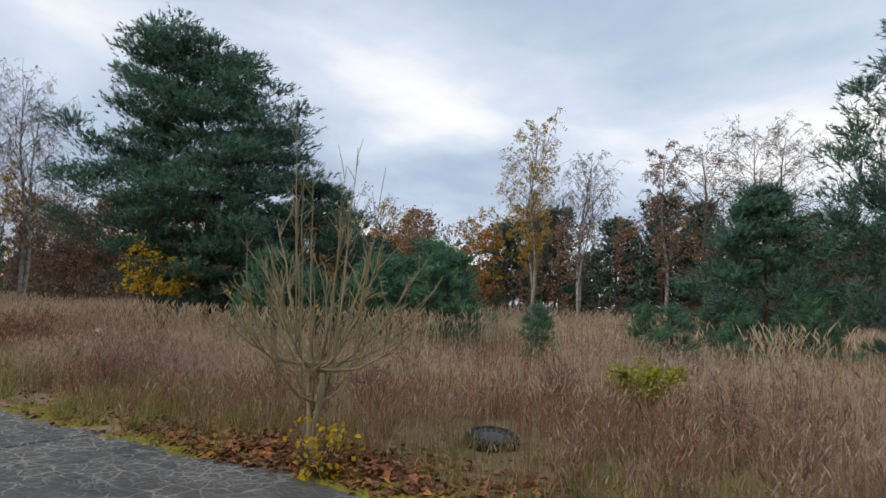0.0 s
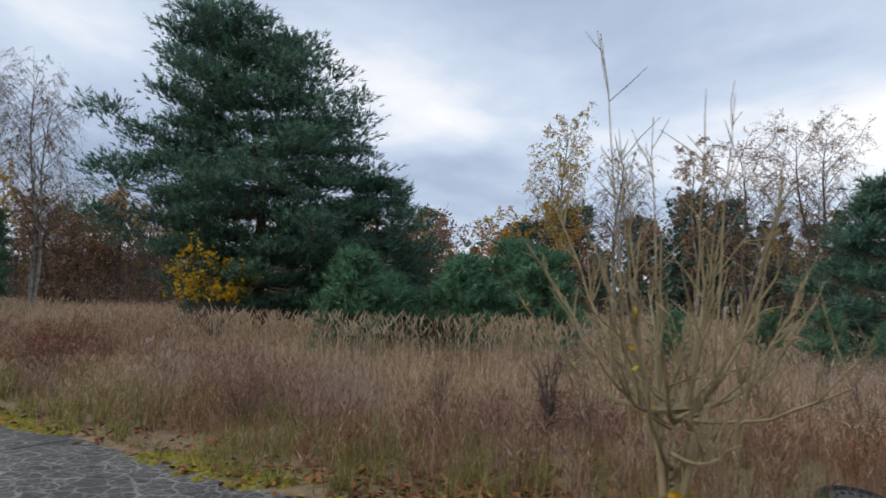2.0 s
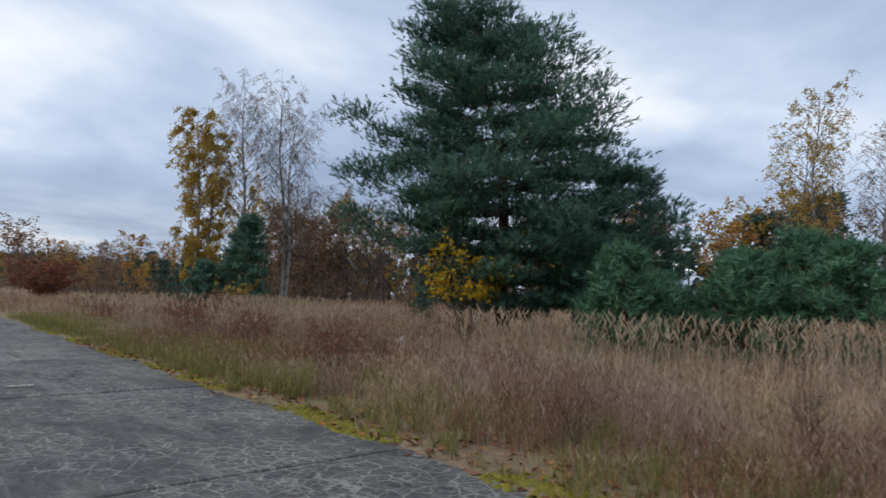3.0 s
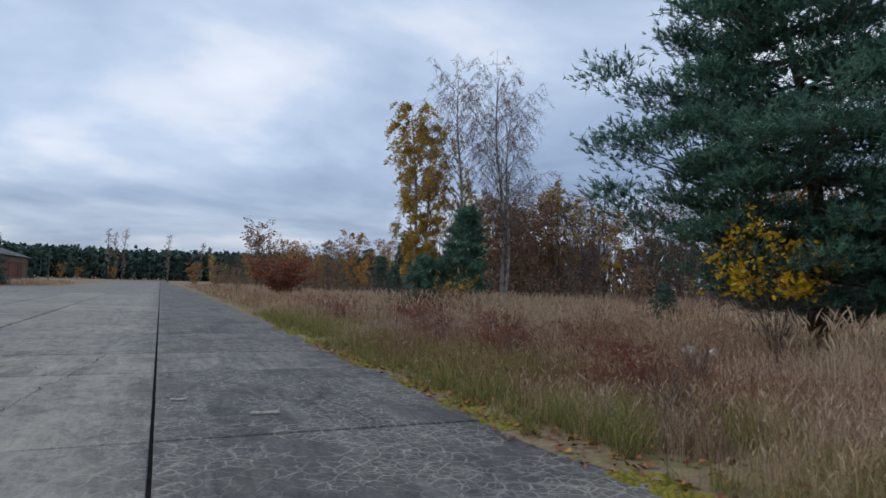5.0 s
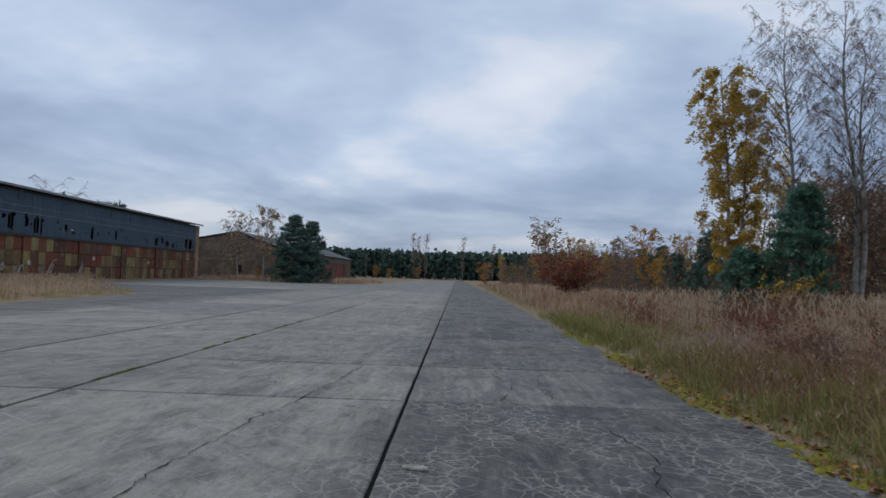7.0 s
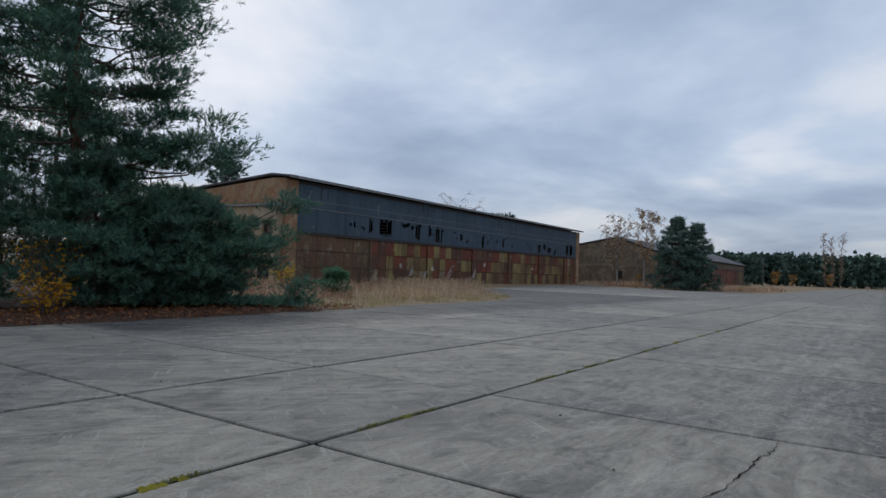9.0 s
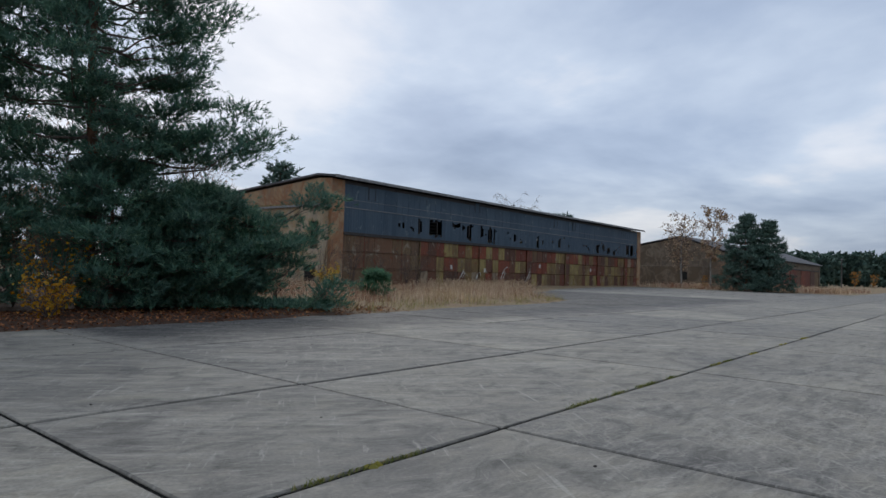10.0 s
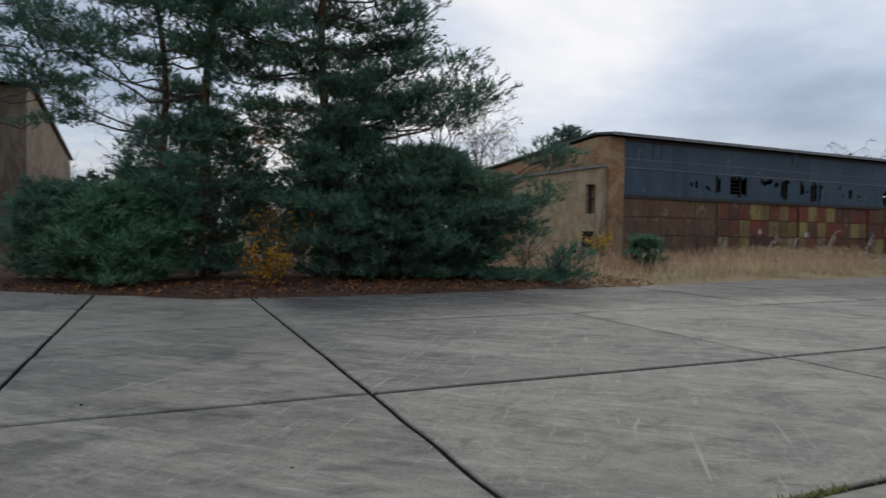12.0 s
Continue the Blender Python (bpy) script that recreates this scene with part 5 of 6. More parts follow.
broadleaf("birch", "birch with brown leaves beside the far hangar", at_ground(-31.0, 106.0), 11.4, 153, LEAF_PALE, BIRCH_BARK, 2200, 0.26, 0.22, 1, 0.35, droop=0.8, thin=0.02)
copy_thing(protos[1], at_ground(-30.2, 101, 0, 0.2))
for x, y, s, k in ((-29, 112, 0.5, 2), (-31, 112, 0.4, 0), (-27, 108, 0.4, 2), (-33, 120, 0.5, 2), (-28, 225, 0.5, 1), (-24, 230, 0.42, 1), (-31, 160, 0.3, 5), (-31, 195, 0.35, 5), (-16, 262, 0.5, 1), (-31, 140, 0.4, 2), (-31, 150, 0.35, 2)):
    copy_thing(protos[k], at_ground(x, y, s * 555, s))
for i, (x, y, h) in enumerate(((-17.5, 265, 18.5), (-15.5, 266, 17), (-13.5, 265, 18), (2.0, 270, 17.5), (14, 262, 14.5), (18, 266, 13))):
    broadleaf("poplar", "tall narrow bare poplar before the far forest", pose(x, y, 0), h, 160 + i, LEAF_PALE, GREY_BARK, 300, 0.4, 0.07, 1, 0.1, True, 0.0, 30, 4, 2, upright=2.2, thin=0.026)


def woodland_brush():
    """Brown undergrowth that closes the woods near the ground."""
    rng = np.random.default_rng(13)
    g, leaf = Geo(), Geo()
    P = []
    for (xa, ya), (xb, yb) in zip(EDGE, EDGE[1:]):
        run = math.hypot(xb - xa, yb - ya)
        nx, ny = (yb - ya) / run, -(xb - xa) / run
        for k in range(int(run * (26 if 20 < ya < 70 else 16))):
            u, off = rng.random(), rng.uniform(-2, 26)
            x, y = xa + (xb - xa) * u + nx * off, ya + (yb - ya) * u + ny * off
            h = rng.uniform(1.0, 3.2) + (0.30 if ya < 70 else 0.2) * max(0, off)
            z = float(ground_z(x, y))
            d = rng.normal(0, 0.22, 2)
            g.tube([(x, y, z - 0.05), (x + d[0] * h * 0.4, y + d[1] * h * 0.4, z + h * 0.5), (x + d[0] * h, y + d[1] * h, z + h)], [0.035, 0.028, 0.012], 3, False)
            for q in range(11):
                t = rng.uniform(0.1, 1)
                P.append((x + d[0] * h * t + rng.normal(0, 0.35), y + d[1] * h * t + rng.normal(0, 0.35), z + h * t))
    leaf_quads(leaf, np.array(P), 0.24, rng, 0.0)
    tagged(part("undergrowth_stalks", g, GREY_BARK, None, "grey-brown undergrowth stalks in the woods"), category="undergrowth", kind="stuff")
    tagged(part("undergrowth", leaf, LEAF_BROWN, None, "rust-brown undergrowth below the woods"), category="undergrowth", kind="stuff")


woodland_brush()


def far_forest():
    """The closed pine forest beyond the airfield."""
    rng = np.random.default_rng(9)
    g = Geo()
    P, A, S = [], [], []
    for k in range(1250):
        if k < 910:
            x, y = rng.uniform(-160, 90), rng.uniform(285, 330)
        else:
            side = rng.random()
            x, y = (rng.uniform(-170, -110), rng.uniform(-60, 300)) if side < 0.5 else (rng.uniform(80, 130), rng.uniform(-90, 280))
        h = rng.uniform(9.5, 12.5)
        g.tube([(x, y, -0.1), (x, y, h * 0.6), (x, y, h * 0.9)], [0.18, 0.12, 0.05], 4)
        for j in range(22):
            u = rng.uniform(0.02, 1.0)
            r = (1.05 - u) ** 0.6 * 2.6
            a = rng.uniform(0, 6.28)
            P.append((x + r * np.cos(a) * rng.uniform(0.4, 1), y + r * np.sin(a) * rng.uniform(0.4, 1), h * u))
            A.append((np.cos(a) * 0.5, np.sin(a) * 0.5, 0.9))
            S.append(rng.uniform(1.0, 1.9))
    needles(g, np.array(P), np.array(A), np.array(S), 6, rng, 0.34, (20, 75), 0.85)
    tagged(part("far_forest", g, NEEDLE_FAR, None, "closed dark pine forest beyond the airfield"), category="forest", kind="stuff")


far_forest()


# ---- grass and ground cover ----
def blades(g, x, y, z, h, w, rng, lean=0.35, segs=2):
    """Tapering, bent blades: one per place."""
    n = len(x)
    az = rng.uniform(0, 2 * np.pi, n)
    fa = rng.uniform(0, 2 * np.pi, n)
    L = (np.abs(rng.normal(0, lean, n)) * h)[:, None]
    d = np.stack([np.cos(az), np.sin(az), np.zeros(n)], 1)
    s = np.stack([np.cos(fa), np.sin(fa), np.zeros(n)], 1) * (np.asarray(w) * 0.5 * np.ones(n))[:, None]
    p0 = np.stack([x, y, z], 1)
    hz = np.asarray(h)[:, None] * np.array([0, 0, 1.0])
    p1 = p0 + hz * 0.55 + d * L * 0.3
    p2 = p0 + hz + d * L
    v = np.stack([p0 - s, p0 + s, p1 - s * 0.8, p1 + s * 0.8, p2], 1).reshape(-1, 3)
    k = np.arange(n)[:, None] * 5
    g.add(v, np.concatenate([k + [0, 1, 3], k + [0, 3, 2], k + [2, 3, 4]]))
    return p2, d


def plumes(g, tip, d, rng, length, width, crossed=1):
    """Feathery seed heads: narrow diamonds along the stalk's end."""
    n = len(tip)
    ax = unit(d * rng.uniform(0.1, 0.6, n)[:, None] + np.array([0, 0, 1.0]))
    ln = (length * rng.uniform(0.6, 1.3, n))[:, None]
    base = tip - ax * ln * 0.35
    for q in range(crossed):
        fa = rng.uniform(0, 2 * np.pi, n)
        s = np.stack([np.cos(fa), np.sin(fa), np.zeros(n)], 1) * (width * rng.uniform(0.6, 1.2, n))[:, None]
        v = np.stack([base, base + ax * ln * 0.45 + s, base + ax * ln + d * ln * 0.2, base + ax * ln * 0.45 - s], 1).reshape(-1, 3)
        k = np.arange(n)[:, None] * 4
        g.add(v, np.concatenate([k + [0, 1, 2], k + [0, 2, 3]]))


def fluff(g, tip, rng, size, count=6, spread=0.035):
    """Loose seed heads: a few tiny flakes round the stalk's end."""
    P = np.repeat(tip, count, 0) + rng.normal(0, 1, (len(tip) * count, 3)) * np.array([spread, spread, spread * 2.2])
    leaf_quads(g, P, size, rng, 0.0)


def scatter(rng, n, x0, x1, y0, y1, clump=0.0):
    x, y = rng.uniform(x0, x1, n), rng.uniform(y0, y1, n)
    if clump:
        row = np.round(y / clump)
        cx, cy = (np.round(x / clump + 0.5 * (row % 2)) - 0.5 * (row % 2)) * clump, row * clump
        jx = np.modf(np.sin(cx * 12.9898 + cy * 78.233) * 43758.5)[0] * clump * 0.95
        jy = np.modf(np.sin(cx * 39.346 + cy * 11.135) * 24634.6)[0] * clump * 0.95
        f = rng.uniform(0.0, 0.8, n)
        x, y = x + (cx + jx - x) * f, y + (cy + jy - y) * f
    return x, y


def build_grass():
    rng = np.random.default_rng(21)
    straw, weed, reed, green, sedge = Geo(), Geo(), Geo(), Geo(), Geo()
    # verge of low green blades along both edges
    for n, x0, x1, y0, y1 in ((44000, 3.6, 6.6, -14, 30), (6000, 2.5, 7, 30, 80), (5000, -21, -17, 24, 44)):
        x, y = scatter(rng, n, x0, x1, y0, y1, 0.45)
        d = -apron_depth(x, y)
        clear = (np.abs(x - 5.6) < 0.95) & (np.abs(y + 8.3) < 0.7) & (rng.random(n) < 0.6)
        carpet = rng.random(n) < 1.1 * np.exp(-((x - 4.3) / 0.65) ** 2 - ((y + 6.9) / 1.8) ** 2)
        keep = (d > 0.05) & ~clear & ~carpet & (rng.random(n) < np.clip(1.25 - d * 0.5, 0.12, 1)) & (smooth_noise(x, y, 1.6, 4.0) > -0.5)
        x, y, d = x[keep], y[keep], d[keep]
        h = rng.uniform(0.06, 0.22, len(x)) + np.clip(d, 0, 1.2) * 0.16
        lush = (rng.random(len(x)) < np.where((y > 3) & (y < 30), 0.55, 0.38)) & (x > 0)
        blades(green, x[lush], y[lush], ground_z(x[lush], y[lush]), h[lush], 0.008, rng, 0.8)
        blades(sedge, x[~lush], y[~lush], ground_z(x[~lush], y[~lush]), h[~lush] * 1.15, 0.008, rng, 0.9)
    # long yellowing tussocks on the verge farther along
    x, y = scatter(rng, 20000, 4.4, 7.4, 3, 26, 0.8)
    d = -apron_depth(x, y)
    keep = (d > 0.35) & (smooth_noise(x, y, 2.2, 3.0) > -0.25)
    x, y, d = x[keep], y[keep], d[keep]
    lush = (rng.random(len(x)) < 0.28) & (d < 1.6)
    for sel, g in ((lush, green), (~lush, sedge)):
        blades(g, x[sel], y[sel], ground_z(x[sel], y[sel]), rng.uniform(0.2, 0.55, sel.sum()), 0.010, rng, 0.8)
    x, y = scatter(rng, 16000, 4.4, 10.0, -14, 4, 0.7)
    d = -apron_depth(x, y)
    keep = (d > 0.5) & (smooth_noise(x, y, 1.3, 11.0) > 0.25)
    x, y = x[keep], y[keep]
    blades(sedge, x, y, ground_z(x, y), rng.uniform(0.12, 0.42, len(x)), 0.007, rng, 0.9)
    # field: thin dry stalks, dense near the apron and sparser but broader farther away
    for n, x0, x1, y0, y1, h0, h1, w in ((74000, 4.2, 8.5, -15, 18, 0.18, 0.60, 0.0048), (44000, 8.5, 17, -17, 26, 0.30, 0.72, 0.0085), (24000, 4.2, 17, 18, 50, 0.40, 0.75, 0.012),
                                         (36000, 17, 52, -24, 50, 0.45, 0.80, 0.024), (8000, 3, 17, 50, 120, 0.4, 0.8, 0.035),
                                         (17000, -39, -17, 24, 60, 0.25, 0.60, 0.013), (8000, -39, -11, 96, 126, 0.4, 0.8, 0.04), (5000, -39, -20, 2, 40, 0.3, 0.7, 0.014)):
        x, y = scatter(rng, n, x0, x1, y0, y1, 0.5)
        d = -apron_depth(x, y)
        bare = (smooth_noise(x, y, 1.9, 7.0) < -0.78) & (d < 5)
        litter_zone = rng.random(n) < 1.3 * np.exp(-((x - 4.3) / 0.7) ** 2 - ((y + 6.9) / 1.9) ** 2)
        under = (x < -18) & (y < 23.5)
        wheel_clearing = (np.abs(x - 5.6) < 0.95) & (np.abs(y + 8.3) < 0.7) & (rng.random(n) < 0.85)
        keep = (d > 0.45 + 0.7 * rng.random(n)) & ~wheel_clearing & ~bare & ~litter_zone & ~(under & (rng.random(n) < 0.9))
        x, y, d = x[keep], y[keep], d[keep]
        k = len(x)
        h = rng.uniform(h0, h1, k) * np.clip(0.50 + d * 0.26, 0.45, 1.0) * (1 + 0.30 * smooth_noise(x, y, 4.0, 2.0) + 0.18 * smooth_noise(x, y, 0.9, 5.0))
        z = ground_z(x, y)
        tall = smooth_noise(x, y, 5.5, 9.0) + 0.5 * smooth_noise(x, y, 1.7, 1.5) - np.where(x < 8.5, 0.25, 0.0)
        is_weed = (tall < -0.12) & (rng.random(k) < 0.68)
        for sel, g in ((is_weed, weed), (~is_weed, straw)):
            tip, dd = blades(g, x[sel], y[sel], z[sel], h[sel], w, rng, 0.34)
            q = rng.random(len(tip)) < (0.40 if g is weed else 0.45)
            plumes(g, tip[q], dd[q], rng, 0.11 if x0 < 8 else 0.13, 0.0045 + w * 0.42)
            if w < 0.01 and x0 > 0:
                q = rng.random(len(tip)) < (0.20 if g is weed else 0.05)
                fluff(g, tip[q], rng, 0.020 if x0 < 8 else 0.03, 6, 0.020)
    # tall reed grass with pale plumes
    for n, cx, cy, rx, ry in ((420, 11.4, 1.4, 1.6, 1.8), (520, 13.4, -1.6, 1.8, 1.4), (260, 10.4, 4.0, 1.3, 1.2), (500, 9.2, 14.5, 1.8, 2.4), (350, 11.5, 18, 2.0, 2.0), (160, 13.0, -10.6, 1.5, 0.8),
                              (900, 24, -2, 8, 5), (700, 30, 8, 9, 5), (500, -21.5, 36, 2.0, 6), (500, -26, 43, 3, 4), (400, -31, 52, 3, 7), (400, 14, 26, 4, 4), (300, 7.2, 21, 1.2, 3)):
        x, y = cx + rng.normal(0, rx * 0.6, n), cy + rng.normal(0, ry * 0.6, n)
        keep = apron_depth(x, y) < -0.9
        x, y = x[keep], y[keep]
        tip, dd = blades(reed, x, y, ground_z(x, y), rng.uniform(0.80, 1.30, len(x)) * (0.66 if cx < 0 else 1.0), 0.009, rng, 0.16)
        plumes(reed, tip, dd, rng, 0.24, 0.013, 2)
    for name, g, mat, label in (("dry_grass", straw, STRAW, "straw-coloured dry grass covering the field"), ("dead_weeds", weed, WEED, "brown dead weeds with seed heads in the field"),
                                ("reed_grass", reed, REED, "tall pale reed grass with feathery plumes"), ("green_grass", green, GREEN, "low green grass along the apron edge"),
                                ("sedge", sedge, SEDGE, "yellowing tussock grass along the apron edge")):
        tagged(part(name, g, mat, None, label), category="grass", kind="stuff")


build_grass()


def build_litter():
    rng = np.random.default_rng(31)
    leaves, moss = Geo(), Geo()
    P = []
    for n, x0, x1, y0, y1 in ((36000, 3.4, 8.0, -13.0, -1.0), (2600, 3.6, 5.2, -13, 16), (7000, -20.5, -15.6, 5, 26)):
        x, y = rng.uniform(x0, x1, n), rng.uniform(y0, y1, n)
        d = apron_depth(x, y)
        keep = d < 0.06 + 0.18 * rng.random(n) ** 3
        if n == 36000:
            keep &= rng.random(n) < np.exp(-((x - 4.3) / 0.75) ** 2 - ((y + 6.9) / 2.1) ** 2)
        x, y, d = x[keep], y[keep], d[keep]
        P.append(np.stack([x, y, np.maximum(ground_z(x, y), 0.0) + 0.012 + 0.03 * rng.random(len(x)) * (d < 0)], 1))
    P = np.concatenate(P)
    n = len(P)
    a = rng.uniform(0, 2 * np.pi, n)
    t = rng.normal(0, 0.35, (n, 2))
    u = unit(np.stack([np.cos(a), np.sin(a), t[:, 0]], 1))
    v = unit(np.stack([-np.sin(a), np.cos(a), t[:, 1]], 1))
    s = rng.uniform(0.022, 0.060, n)[:, None]
    up = np.array([0, 0, 1.0]) * s * 0.35
    V = np.stack([P - u * s, P - u * s * 0.1 + v * s * 0.75 + up, P + u * s, P - u * s * 0.1 - v * s * 0.75 + up], 1).reshape(-1, 3)
    k = np.arange(n)[:, None] * 4
    leaves.add(V, np.concatenate([k + [0, 1, 2], k + [0, 2, 3]]))
    tagged(part("leaf_litter", leaves, LITTER, None, "fallen brown leaves along the apron edges"), category="leaves", kind="stuff")
    # moss cushions along the right-hand edge and in the joints
    n = 9500
    y = -13 + 35 * rng.random(n) ** 2.6
    x = 4.0 + rng.normal(0, 0.15, n)
    jn = 900
    yj = rng.uniform(-5, 30, jn)
    keepj = smooth_noise(yj, yj * 0, 0.8, 2.0) > 0.45
    x = np.concatenate([x, -4.46 + rng.normal(0, 0.025, keepj.sum())])
    y = np.concatenate([y, yj[keepj]])
    d = apron_depth(x, y)
    keep = ((d < 0.16) & (smooth_noise(x, y, 1.3, 6.0) > -0.25)) | (x < 0)
    x, y = x[keep], y[keep]
    n = len(x)
    c = np.stack([x, y, np.maximum(ground_z(x, y), 0.0) - 0.002], 1)
    r = rng.uniform(0.015, 0.06, n)
    ang = np.arange(6) * np.pi / 3
    ring = c[:, None] + r[:, None, None] * np.stack([np.cos(ang), np.sin(ang), 0 * ang], 1)[None] * rng.uniform(0.7, 1.2, (n, 6, 1))
    topv = c + np.stack([0 * r, 0 * r, r * 0.55], 1)
    V = np.concatenate([ring, topv[:, None]], 1).reshape(-1, 3)
    k = np.arange(n)[:, None] * 7
    moss.add(V, np.concatenate([k + [i, (i + 1) % 6, 6] for i in range(6)]))
    tagged(part("moss", moss, MOSS, None, "yellow-green moss cushions on the apron edge"), category="moss", kind="stuff")


build_litter()

# ---- near things ----
def build_sapling():
    """A short bent stem that splits low into arching limbs, with long straight shoots standing out of them."""
    rng = np.random.default_rng(77)
    x0, y0 = 4.28, -7.02
    tree = thing("sapling", pose(x0, y0, float(ground_z(x0, y0)) - 0.03), "leafless sapling with arching limbs and long upright shoots", "tree")
    stem, limbs, leaves = Geo(), Geo(), Geo()
    s = np.linspace(0, 1, 6)
    for lean, h in (((0.02, 0.12), 1.10), ((-0.10, -0.18), 0.95)):
        pts = np.outer(s, (*lean, 0)) + np.outer(h * s, (0, 0, 1)) + rng.normal(0, 0.012, (6, 3)) * s[:, None]
        stem.tube(pts, np.linspace(0.042, 0.024, 6), 7)
    ends = []
    t8 = np.linspace(0, 1, 8)
    for i in range(22):
        az = i * 2.39996 + rng.uniform(-0.3, 0.3)
        z0 = rng.uniform(0.86, 1.12) if i % 4 else rng.uniform(0.5, 0.8)
        low = i % 3 == 0
        R, up = (rng.uniform(0.9, 1.3), rng.uniform(0.25, 0.8)) if low else (rng.uniform(0.45, 1.1), rng.uniform(0.8, 1.6))
        o = np.array([np.cos(az), np.sin(az), 0])
        pts = np.array([0, 0, z0]) + np.outer(R * t8 ** 0.75, o) + np.outer(up * t8 ** (1.9 if low else 1.35), (0, 0, 1)) + rng.normal(0, 0.018, (8, 3)) * t8[:, None]
        limbs.tube(pts, np.linspace(0.019, 0.005, 8), 5)
        for q in range(9):
            t = rng.uniform(0.25, 0.97)
            b = np.array([np.interp(t, t8, pts[:, c]) for c in range(3)])
            d = unit(o * 0.4 + rng.normal(0, 0.35, 3) + np.array([0, 0, 1.0]))
            ln = rng.uniform(0.14, 0.55)
            e = b + d * ln
            limbs.tube([b, (b + e) / 2 + rng.normal(0, 0.012, 3), e], [0.0085, 0.0065, 0.0035], 4, False)
            ends.append((b, e))
            for k in range(2):
                c0 = b + (e - b) * rng.uniform(0.3, 0.9)
                limbs.tube([c0, c0 + unit(d + rng.normal(0, 0.5, 3)) * ln * rng.uniform(0.25, 0.5)], [0.0045, 0.0025], 3, False)
    for dx, dy, h in ((0.02, 0.51, 3.82), (0.06, 0.40, 3.1), (-0.06, 0.12, 3.16), (0.05, -0.22, 3.05), (0.0, -0.42, 3.22), (0.04, -0.76, 3.02), (0.10, -0.30, 2.75), (-0.12, 0.28, 2.7)):
        shoots = Geo()
        base = np.array([dx * 0.4, dy * 0.55, 0.85])
        tip = np.array([dx, dy, h])
        pts = base + np.outer(t8, tip - base) + rng.normal(0, 0.014, (8, 3)) * t8[:, None]
        shoots.tube(pts, np.linspace(0.011, 0.0025, 8), 5)
        for q in range(10):
            t = rng.uniform(0.4, 0.97)
            b = np.array([np.interp(t, t8, pts[:, c]) for c in range(3)])
            e = b + unit(rng.normal(0, 0.4, 3) + np.array([0, 0, 1.0])) * rng.uniform(0.10, 0.42)
            shoots.tube([b, (b + e) / 2 + rng.normal(0, 0.008, 3), e], [0.0048, 0.004, 0.002], 3, False)
        part("shoot", shoots, SAPLING_BARK, tree)
    P = np.array([a + (e - a) * rng.uniform(0.2, 1) for a, e in ends if 0.7 < e[2] < 1.9])[:46]
    leaf_quads(leaves, P, 0.055, rng)
    part("stem", stem, SAPLING_BARK, tree, "", True)
    part("branchwork", limbs, SAPLING_BARK, tree)
    part("foliage", leaves, LEAF_YELLOW, tree, "last small yellow leaves")


build_sapling()
shrub("yellow_seedling", "bright yellow-leaved seedling at the sapling's foot", 4.05, -7.35, 0.62, 0.42, 201, LEAF_YELLOW, 11, 210, 0.070, category="shrub")
shrub("dead_stalk", "dark dead dock stalks in the grass", 6.3, -5.3, 1.25, 0.24, 202, LEAF_BROWN, 12, 120, 0.05, TWIG, 5, 0.012, category="weed", upright=0.9)
for i, (x, y) in enumerate(((5.4, -1.5), (6.2, 1.2), (7.4, -3.2), (5.6, 3.8), (8.5, 2.0), (6.9, -5.6), (9.5, -4.5), (7.8, 5.5), (6.2, 8.4), (8.0, -8.2), (10.5, -7.0), (9.0, -11.0), (7.0, -10.5), (6.4, 12.5))):
    shrub("dead_stalk", "brown dead weed with branching seed stalks", x, y, 0.85 + 0.05 * (i % 5), 0.4, 210 + i, LEAF_BROWN, 10, 220, 0.03, TWIG, 6, 0.006, "dead weeds", "weed", 1.1, 0.7)


def lathe(profile, n=36, closed=True):
    bm = bmesh.new()
    rings = [[bm.verts.new((r * math.cos(2 * math.pi * k / n), r * math.sin(2 * math.pi * k / n), z)) for k in range(n)] for r, z in profile]
    pairs = list(zip(rings, rings[1:])) + ([(rings[-1], rings[0])] if closed else [])
    for a, b in pairs:
        for k in range(n):
            bm.faces.new((a[k], a[(k + 1) % n], b[(k + 1) % n], b[k]))
    for f in bm.faces:
        f.smooth = True
    bmesh.ops.recalc_face_normals(bm, faces=bm.faces[:])
    return bm


def build_wheel():
    wheel = thing("car_wheel", pose(6.05, -8.12, 0.05, 4, -8, 20), "discarded car wheel with black tyre and silver hubcap in grass", "wheel")
    prof = [(0.20 + 0.11 * 0.0, 0.02)] + [(0.255 + 0.062 * math.cos(a), 0.09 + 0.09 * math.sin(a)) for a in np.linspace(-2.4, 2.4, 16)] + [(0.20, 0.16)]
    tyre = part("tyre", lathe(prof, 48), RUBBER, wheel, "worn black rubber tyre")
    for k in range(40):
        a = 2 * math.pi * k / 40
        tread = part("tread_block", boxes((-0.012, -0.012, 0.045, 0.008, 0.012, 0.135)), RUBBER, tyre)
        tread.location, tread.rotation_euler = (0.312 * math.cos(a), 0.312 * math.sin(a), 0), (0, 0, a)
    hub = part("hubcap", lathe([(0.002, 0.165), (0.05, 0.168), (0.12, 0.158), (0.150, 0.150), (0.192, 0.155), (0.205, 0.162), (0.21, 0.150), (0.19, 0.135), (0.002, 0.14)], 48, False), HUBCAP, wheel, "scuffed silver hubcap")
    # black blocks on the disc stand in for the shade inside its holes
    for k in range(14):
        a = 2 * math.pi * k / 14
        slot = part("slot", boxes((-0.020, -0.014, 0.150, 0.020, 0.014, 0.1585)), RUBBER, hub)
        slot.location, slot.rotation_euler = (0.168 * math.cos(a), 0.168 * math.sin(a), 0), (0, 0, a)


build_wheel()


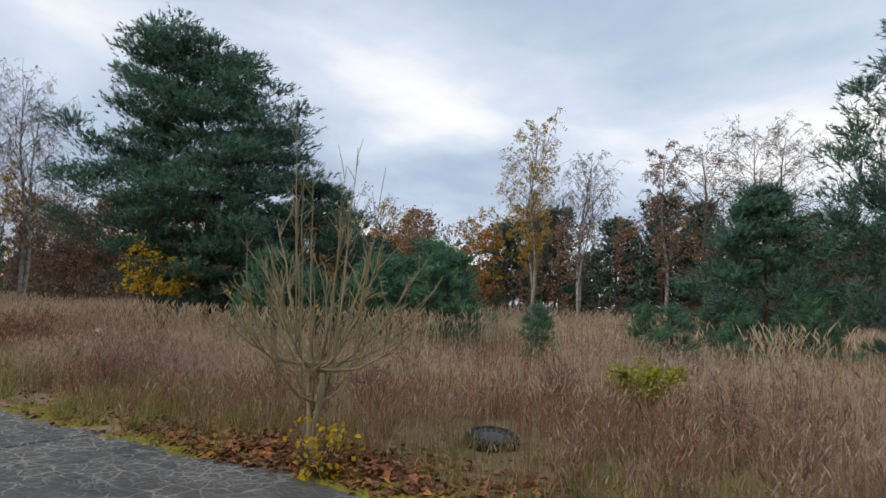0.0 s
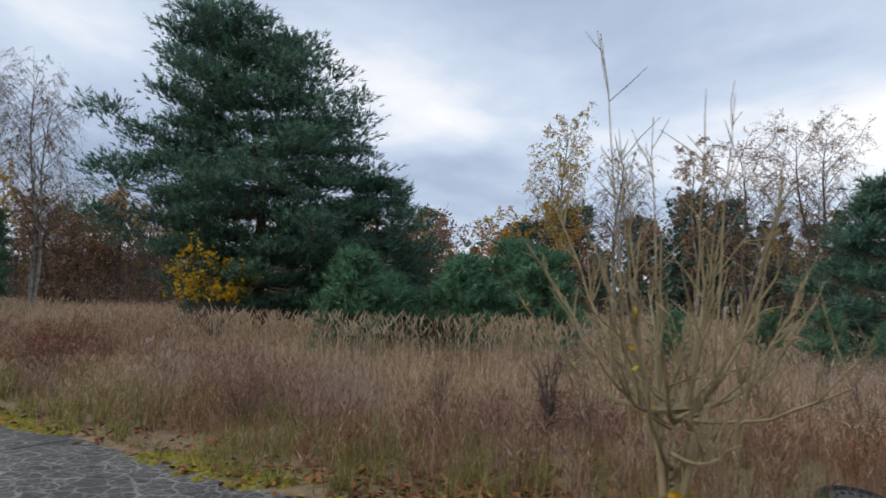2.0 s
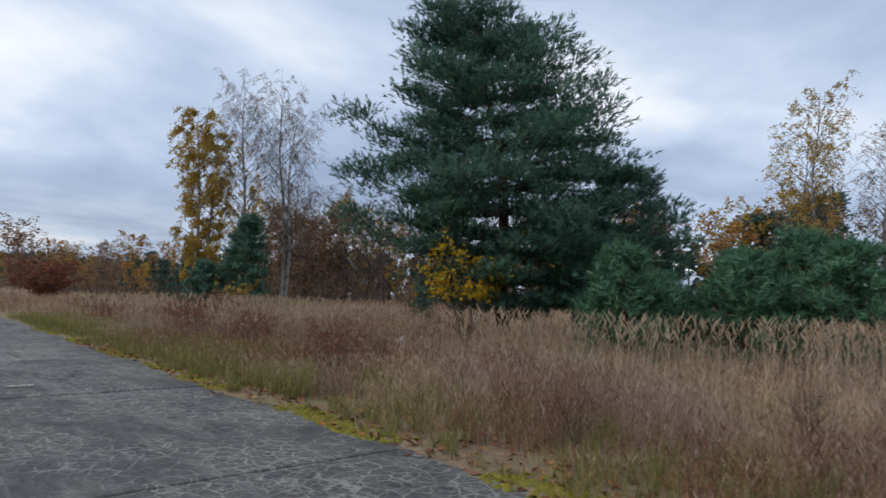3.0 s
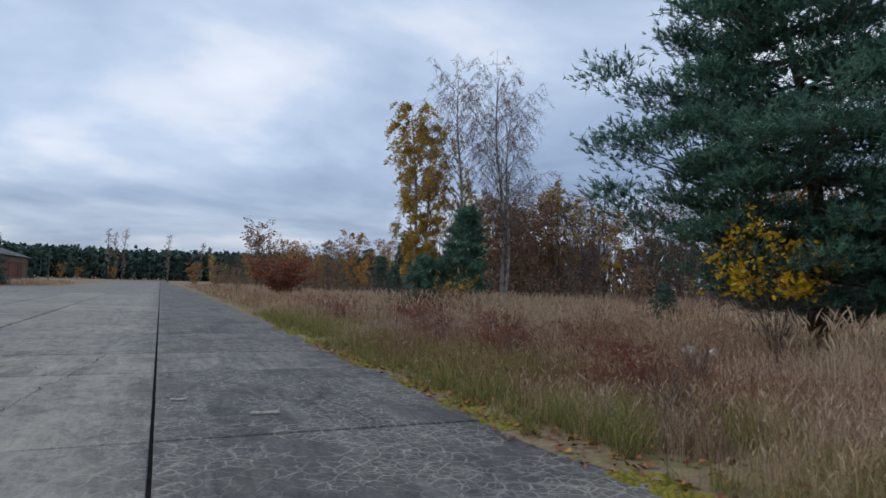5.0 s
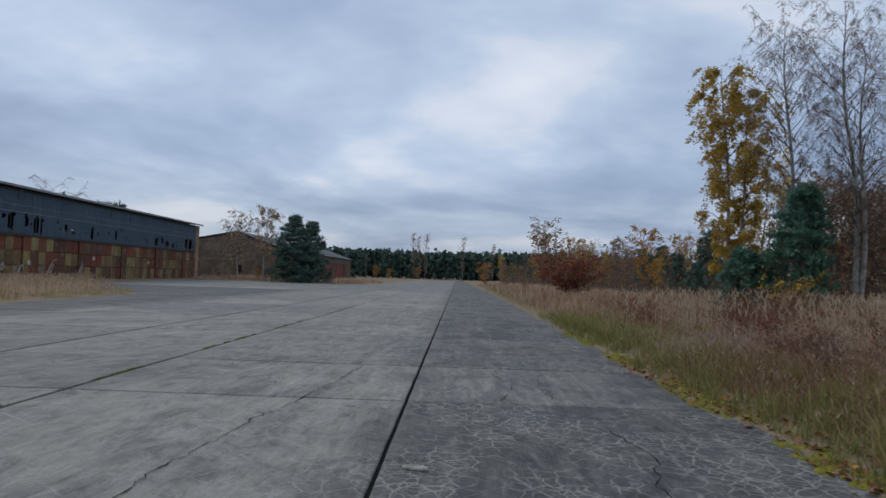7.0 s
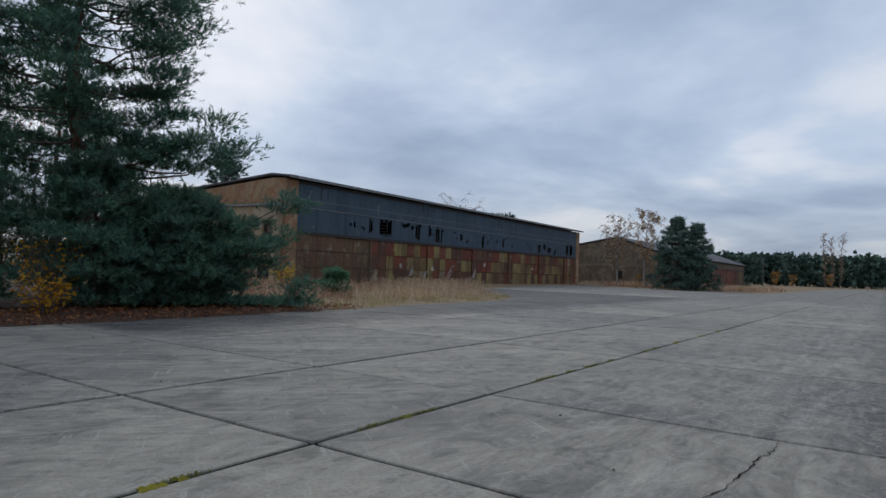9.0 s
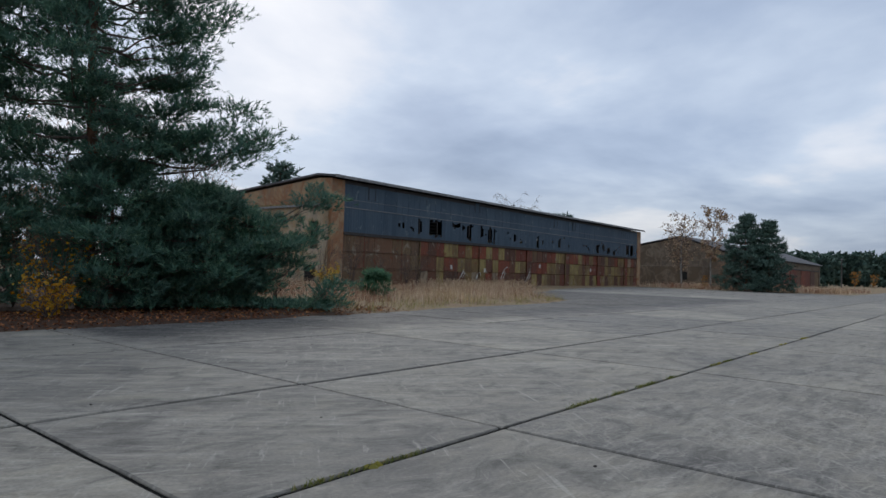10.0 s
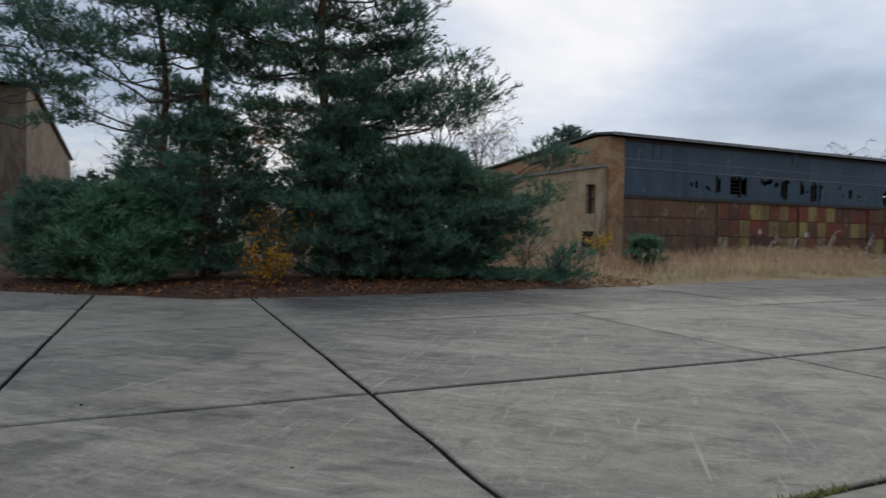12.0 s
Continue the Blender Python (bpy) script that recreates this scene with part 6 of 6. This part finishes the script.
def build_stick(x, y, length, r, turn, seed):
    rng = np.random.default_rng(seed)
    stick = thing("stick", pose(x, y, r * 0.9, 0, 0, turn), "short pale birch stick lying on concrete", "stick", "sticks on the apron")
    g = Geo()
    s = np.linspace(-0.5, 0.5, 9)
    pts = np.stack([s * length, rng.normal(0, 0.006, 9), rng.normal(0, 0.003, 9)], 1)
    g.tube(pts, r * rng.uniform(0.85, 1.1, 9), 8)
    g.tube([pts[0] - (0.001, 0, 0), pts[0]], [0.001, r * 0.95], 8, False)
    part("wood", g, STICKWOOD, stick)
    g = Geo()
    for k in (2, 6):
        g.tube([pts[k], pts[k] + (0.01, 0.03, 0.02)], [r * 0.4, r * 0.25], 5)
    part("knot", g, STICKWOOD, stick)


build_stick(0.31, 7.58, 0.21, 0.020, -8, 1)
build_stick(1.31, 6.32, 0.36, 0.024, -6, 2)


def lump(name, label, x, y, r, seed, mat, flat=0.6, group="", z=None):
    bm = bmesh.new()
    bmesh.ops.create_icosphere(bm, subdivisions=2, radius=r)
    for v in bm.verts:
        k = 1 + 0.45 * noise.noise(v.co * (1.3 / r) + Vector((seed, seed * 2.0, 0)))
        v.co = Vector((v.co.x * k, v.co.y * k * 0.8, v.co.z * k * flat))
    ob = part(name, bm, mat, None)
    ob.matrix_basis = pose(x, y, (float(ground_z(x, y)) if z is None else z) + r * flat * 0.5, 0, 0, seed * 50)
    return tagged(ob, label, name.replace("_", " "), group)


for i, (x, y, r) in enumerate(((11.3, 9.3, 0.20), (11.75, 9.0, 0.14), (11.5, 8.8, 0.10))):
    ob = lump("rubble", "bleached lump of rubble lying in dead grass", x, y, r, i + 1, PALE, 0.7, "rubble heap")
    ob.location.z += 0.10
for i, (x, y) in enumerate(((0.95, 7.35), (-2.0, 11.6), (-8.1, 11.3), (-9.4, 14.8), (-6.0, 12.7), (-3.2, 13.2), (2.2, 4.4), (-11, 16.6), (-13.4, 13.1))):
    lump("pebble", "small dark stone on the concrete", x, y, 0.009 + 0.004 * (i % 3), i + 5, STEEL, 0.6, "stones on the apron", 0.0)


def joint_grass():
    rng = np.random.default_rng(300)
    g = Geo()
    for yc in (8.1, 9.2, 11.4, 11.9, 12.3, 15.3, 15.6, 16.4, 17.2, 17.5, 18.3, 20.4, 21.2, 23.0):
        n = 90
        x, y = -4.46 + rng.normal(0, 0.018, n), yc + rng.normal(0, 0.12, n)
        blades(g, x, y, np.full(n, -0.006), rng.uniform(0.015, 0.05, n), 0.009, rng, 1.0)
    tagged(part("joint_grass", g, GREEN, None, "small green grass tufts growing in a slab joint"), category="grass", kind="stuff")


joint_grass()


def pole(x, y, h, label):
    p = thing("lamp_post", pose(x, y, 0), label, "lamp post")
    g = Geo()
    g.tube([(0, 0, -0.1), (0, 0, h * 0.5), (0, 0, h)], [0.14, 0.11, 0.08], 8)
    part("shaft", g, WOOD_POLE, p)
    part("head", boxes((-0.25, -0.25, h, 0.25, 0.25, h + 0.25)), FASCIA, p)


pole(2.0, 215, 7.5, "thin grey lamp post at the apron's end")
pole(-28.5, 205, 7.5, "thin grey lamp post before the far forest")
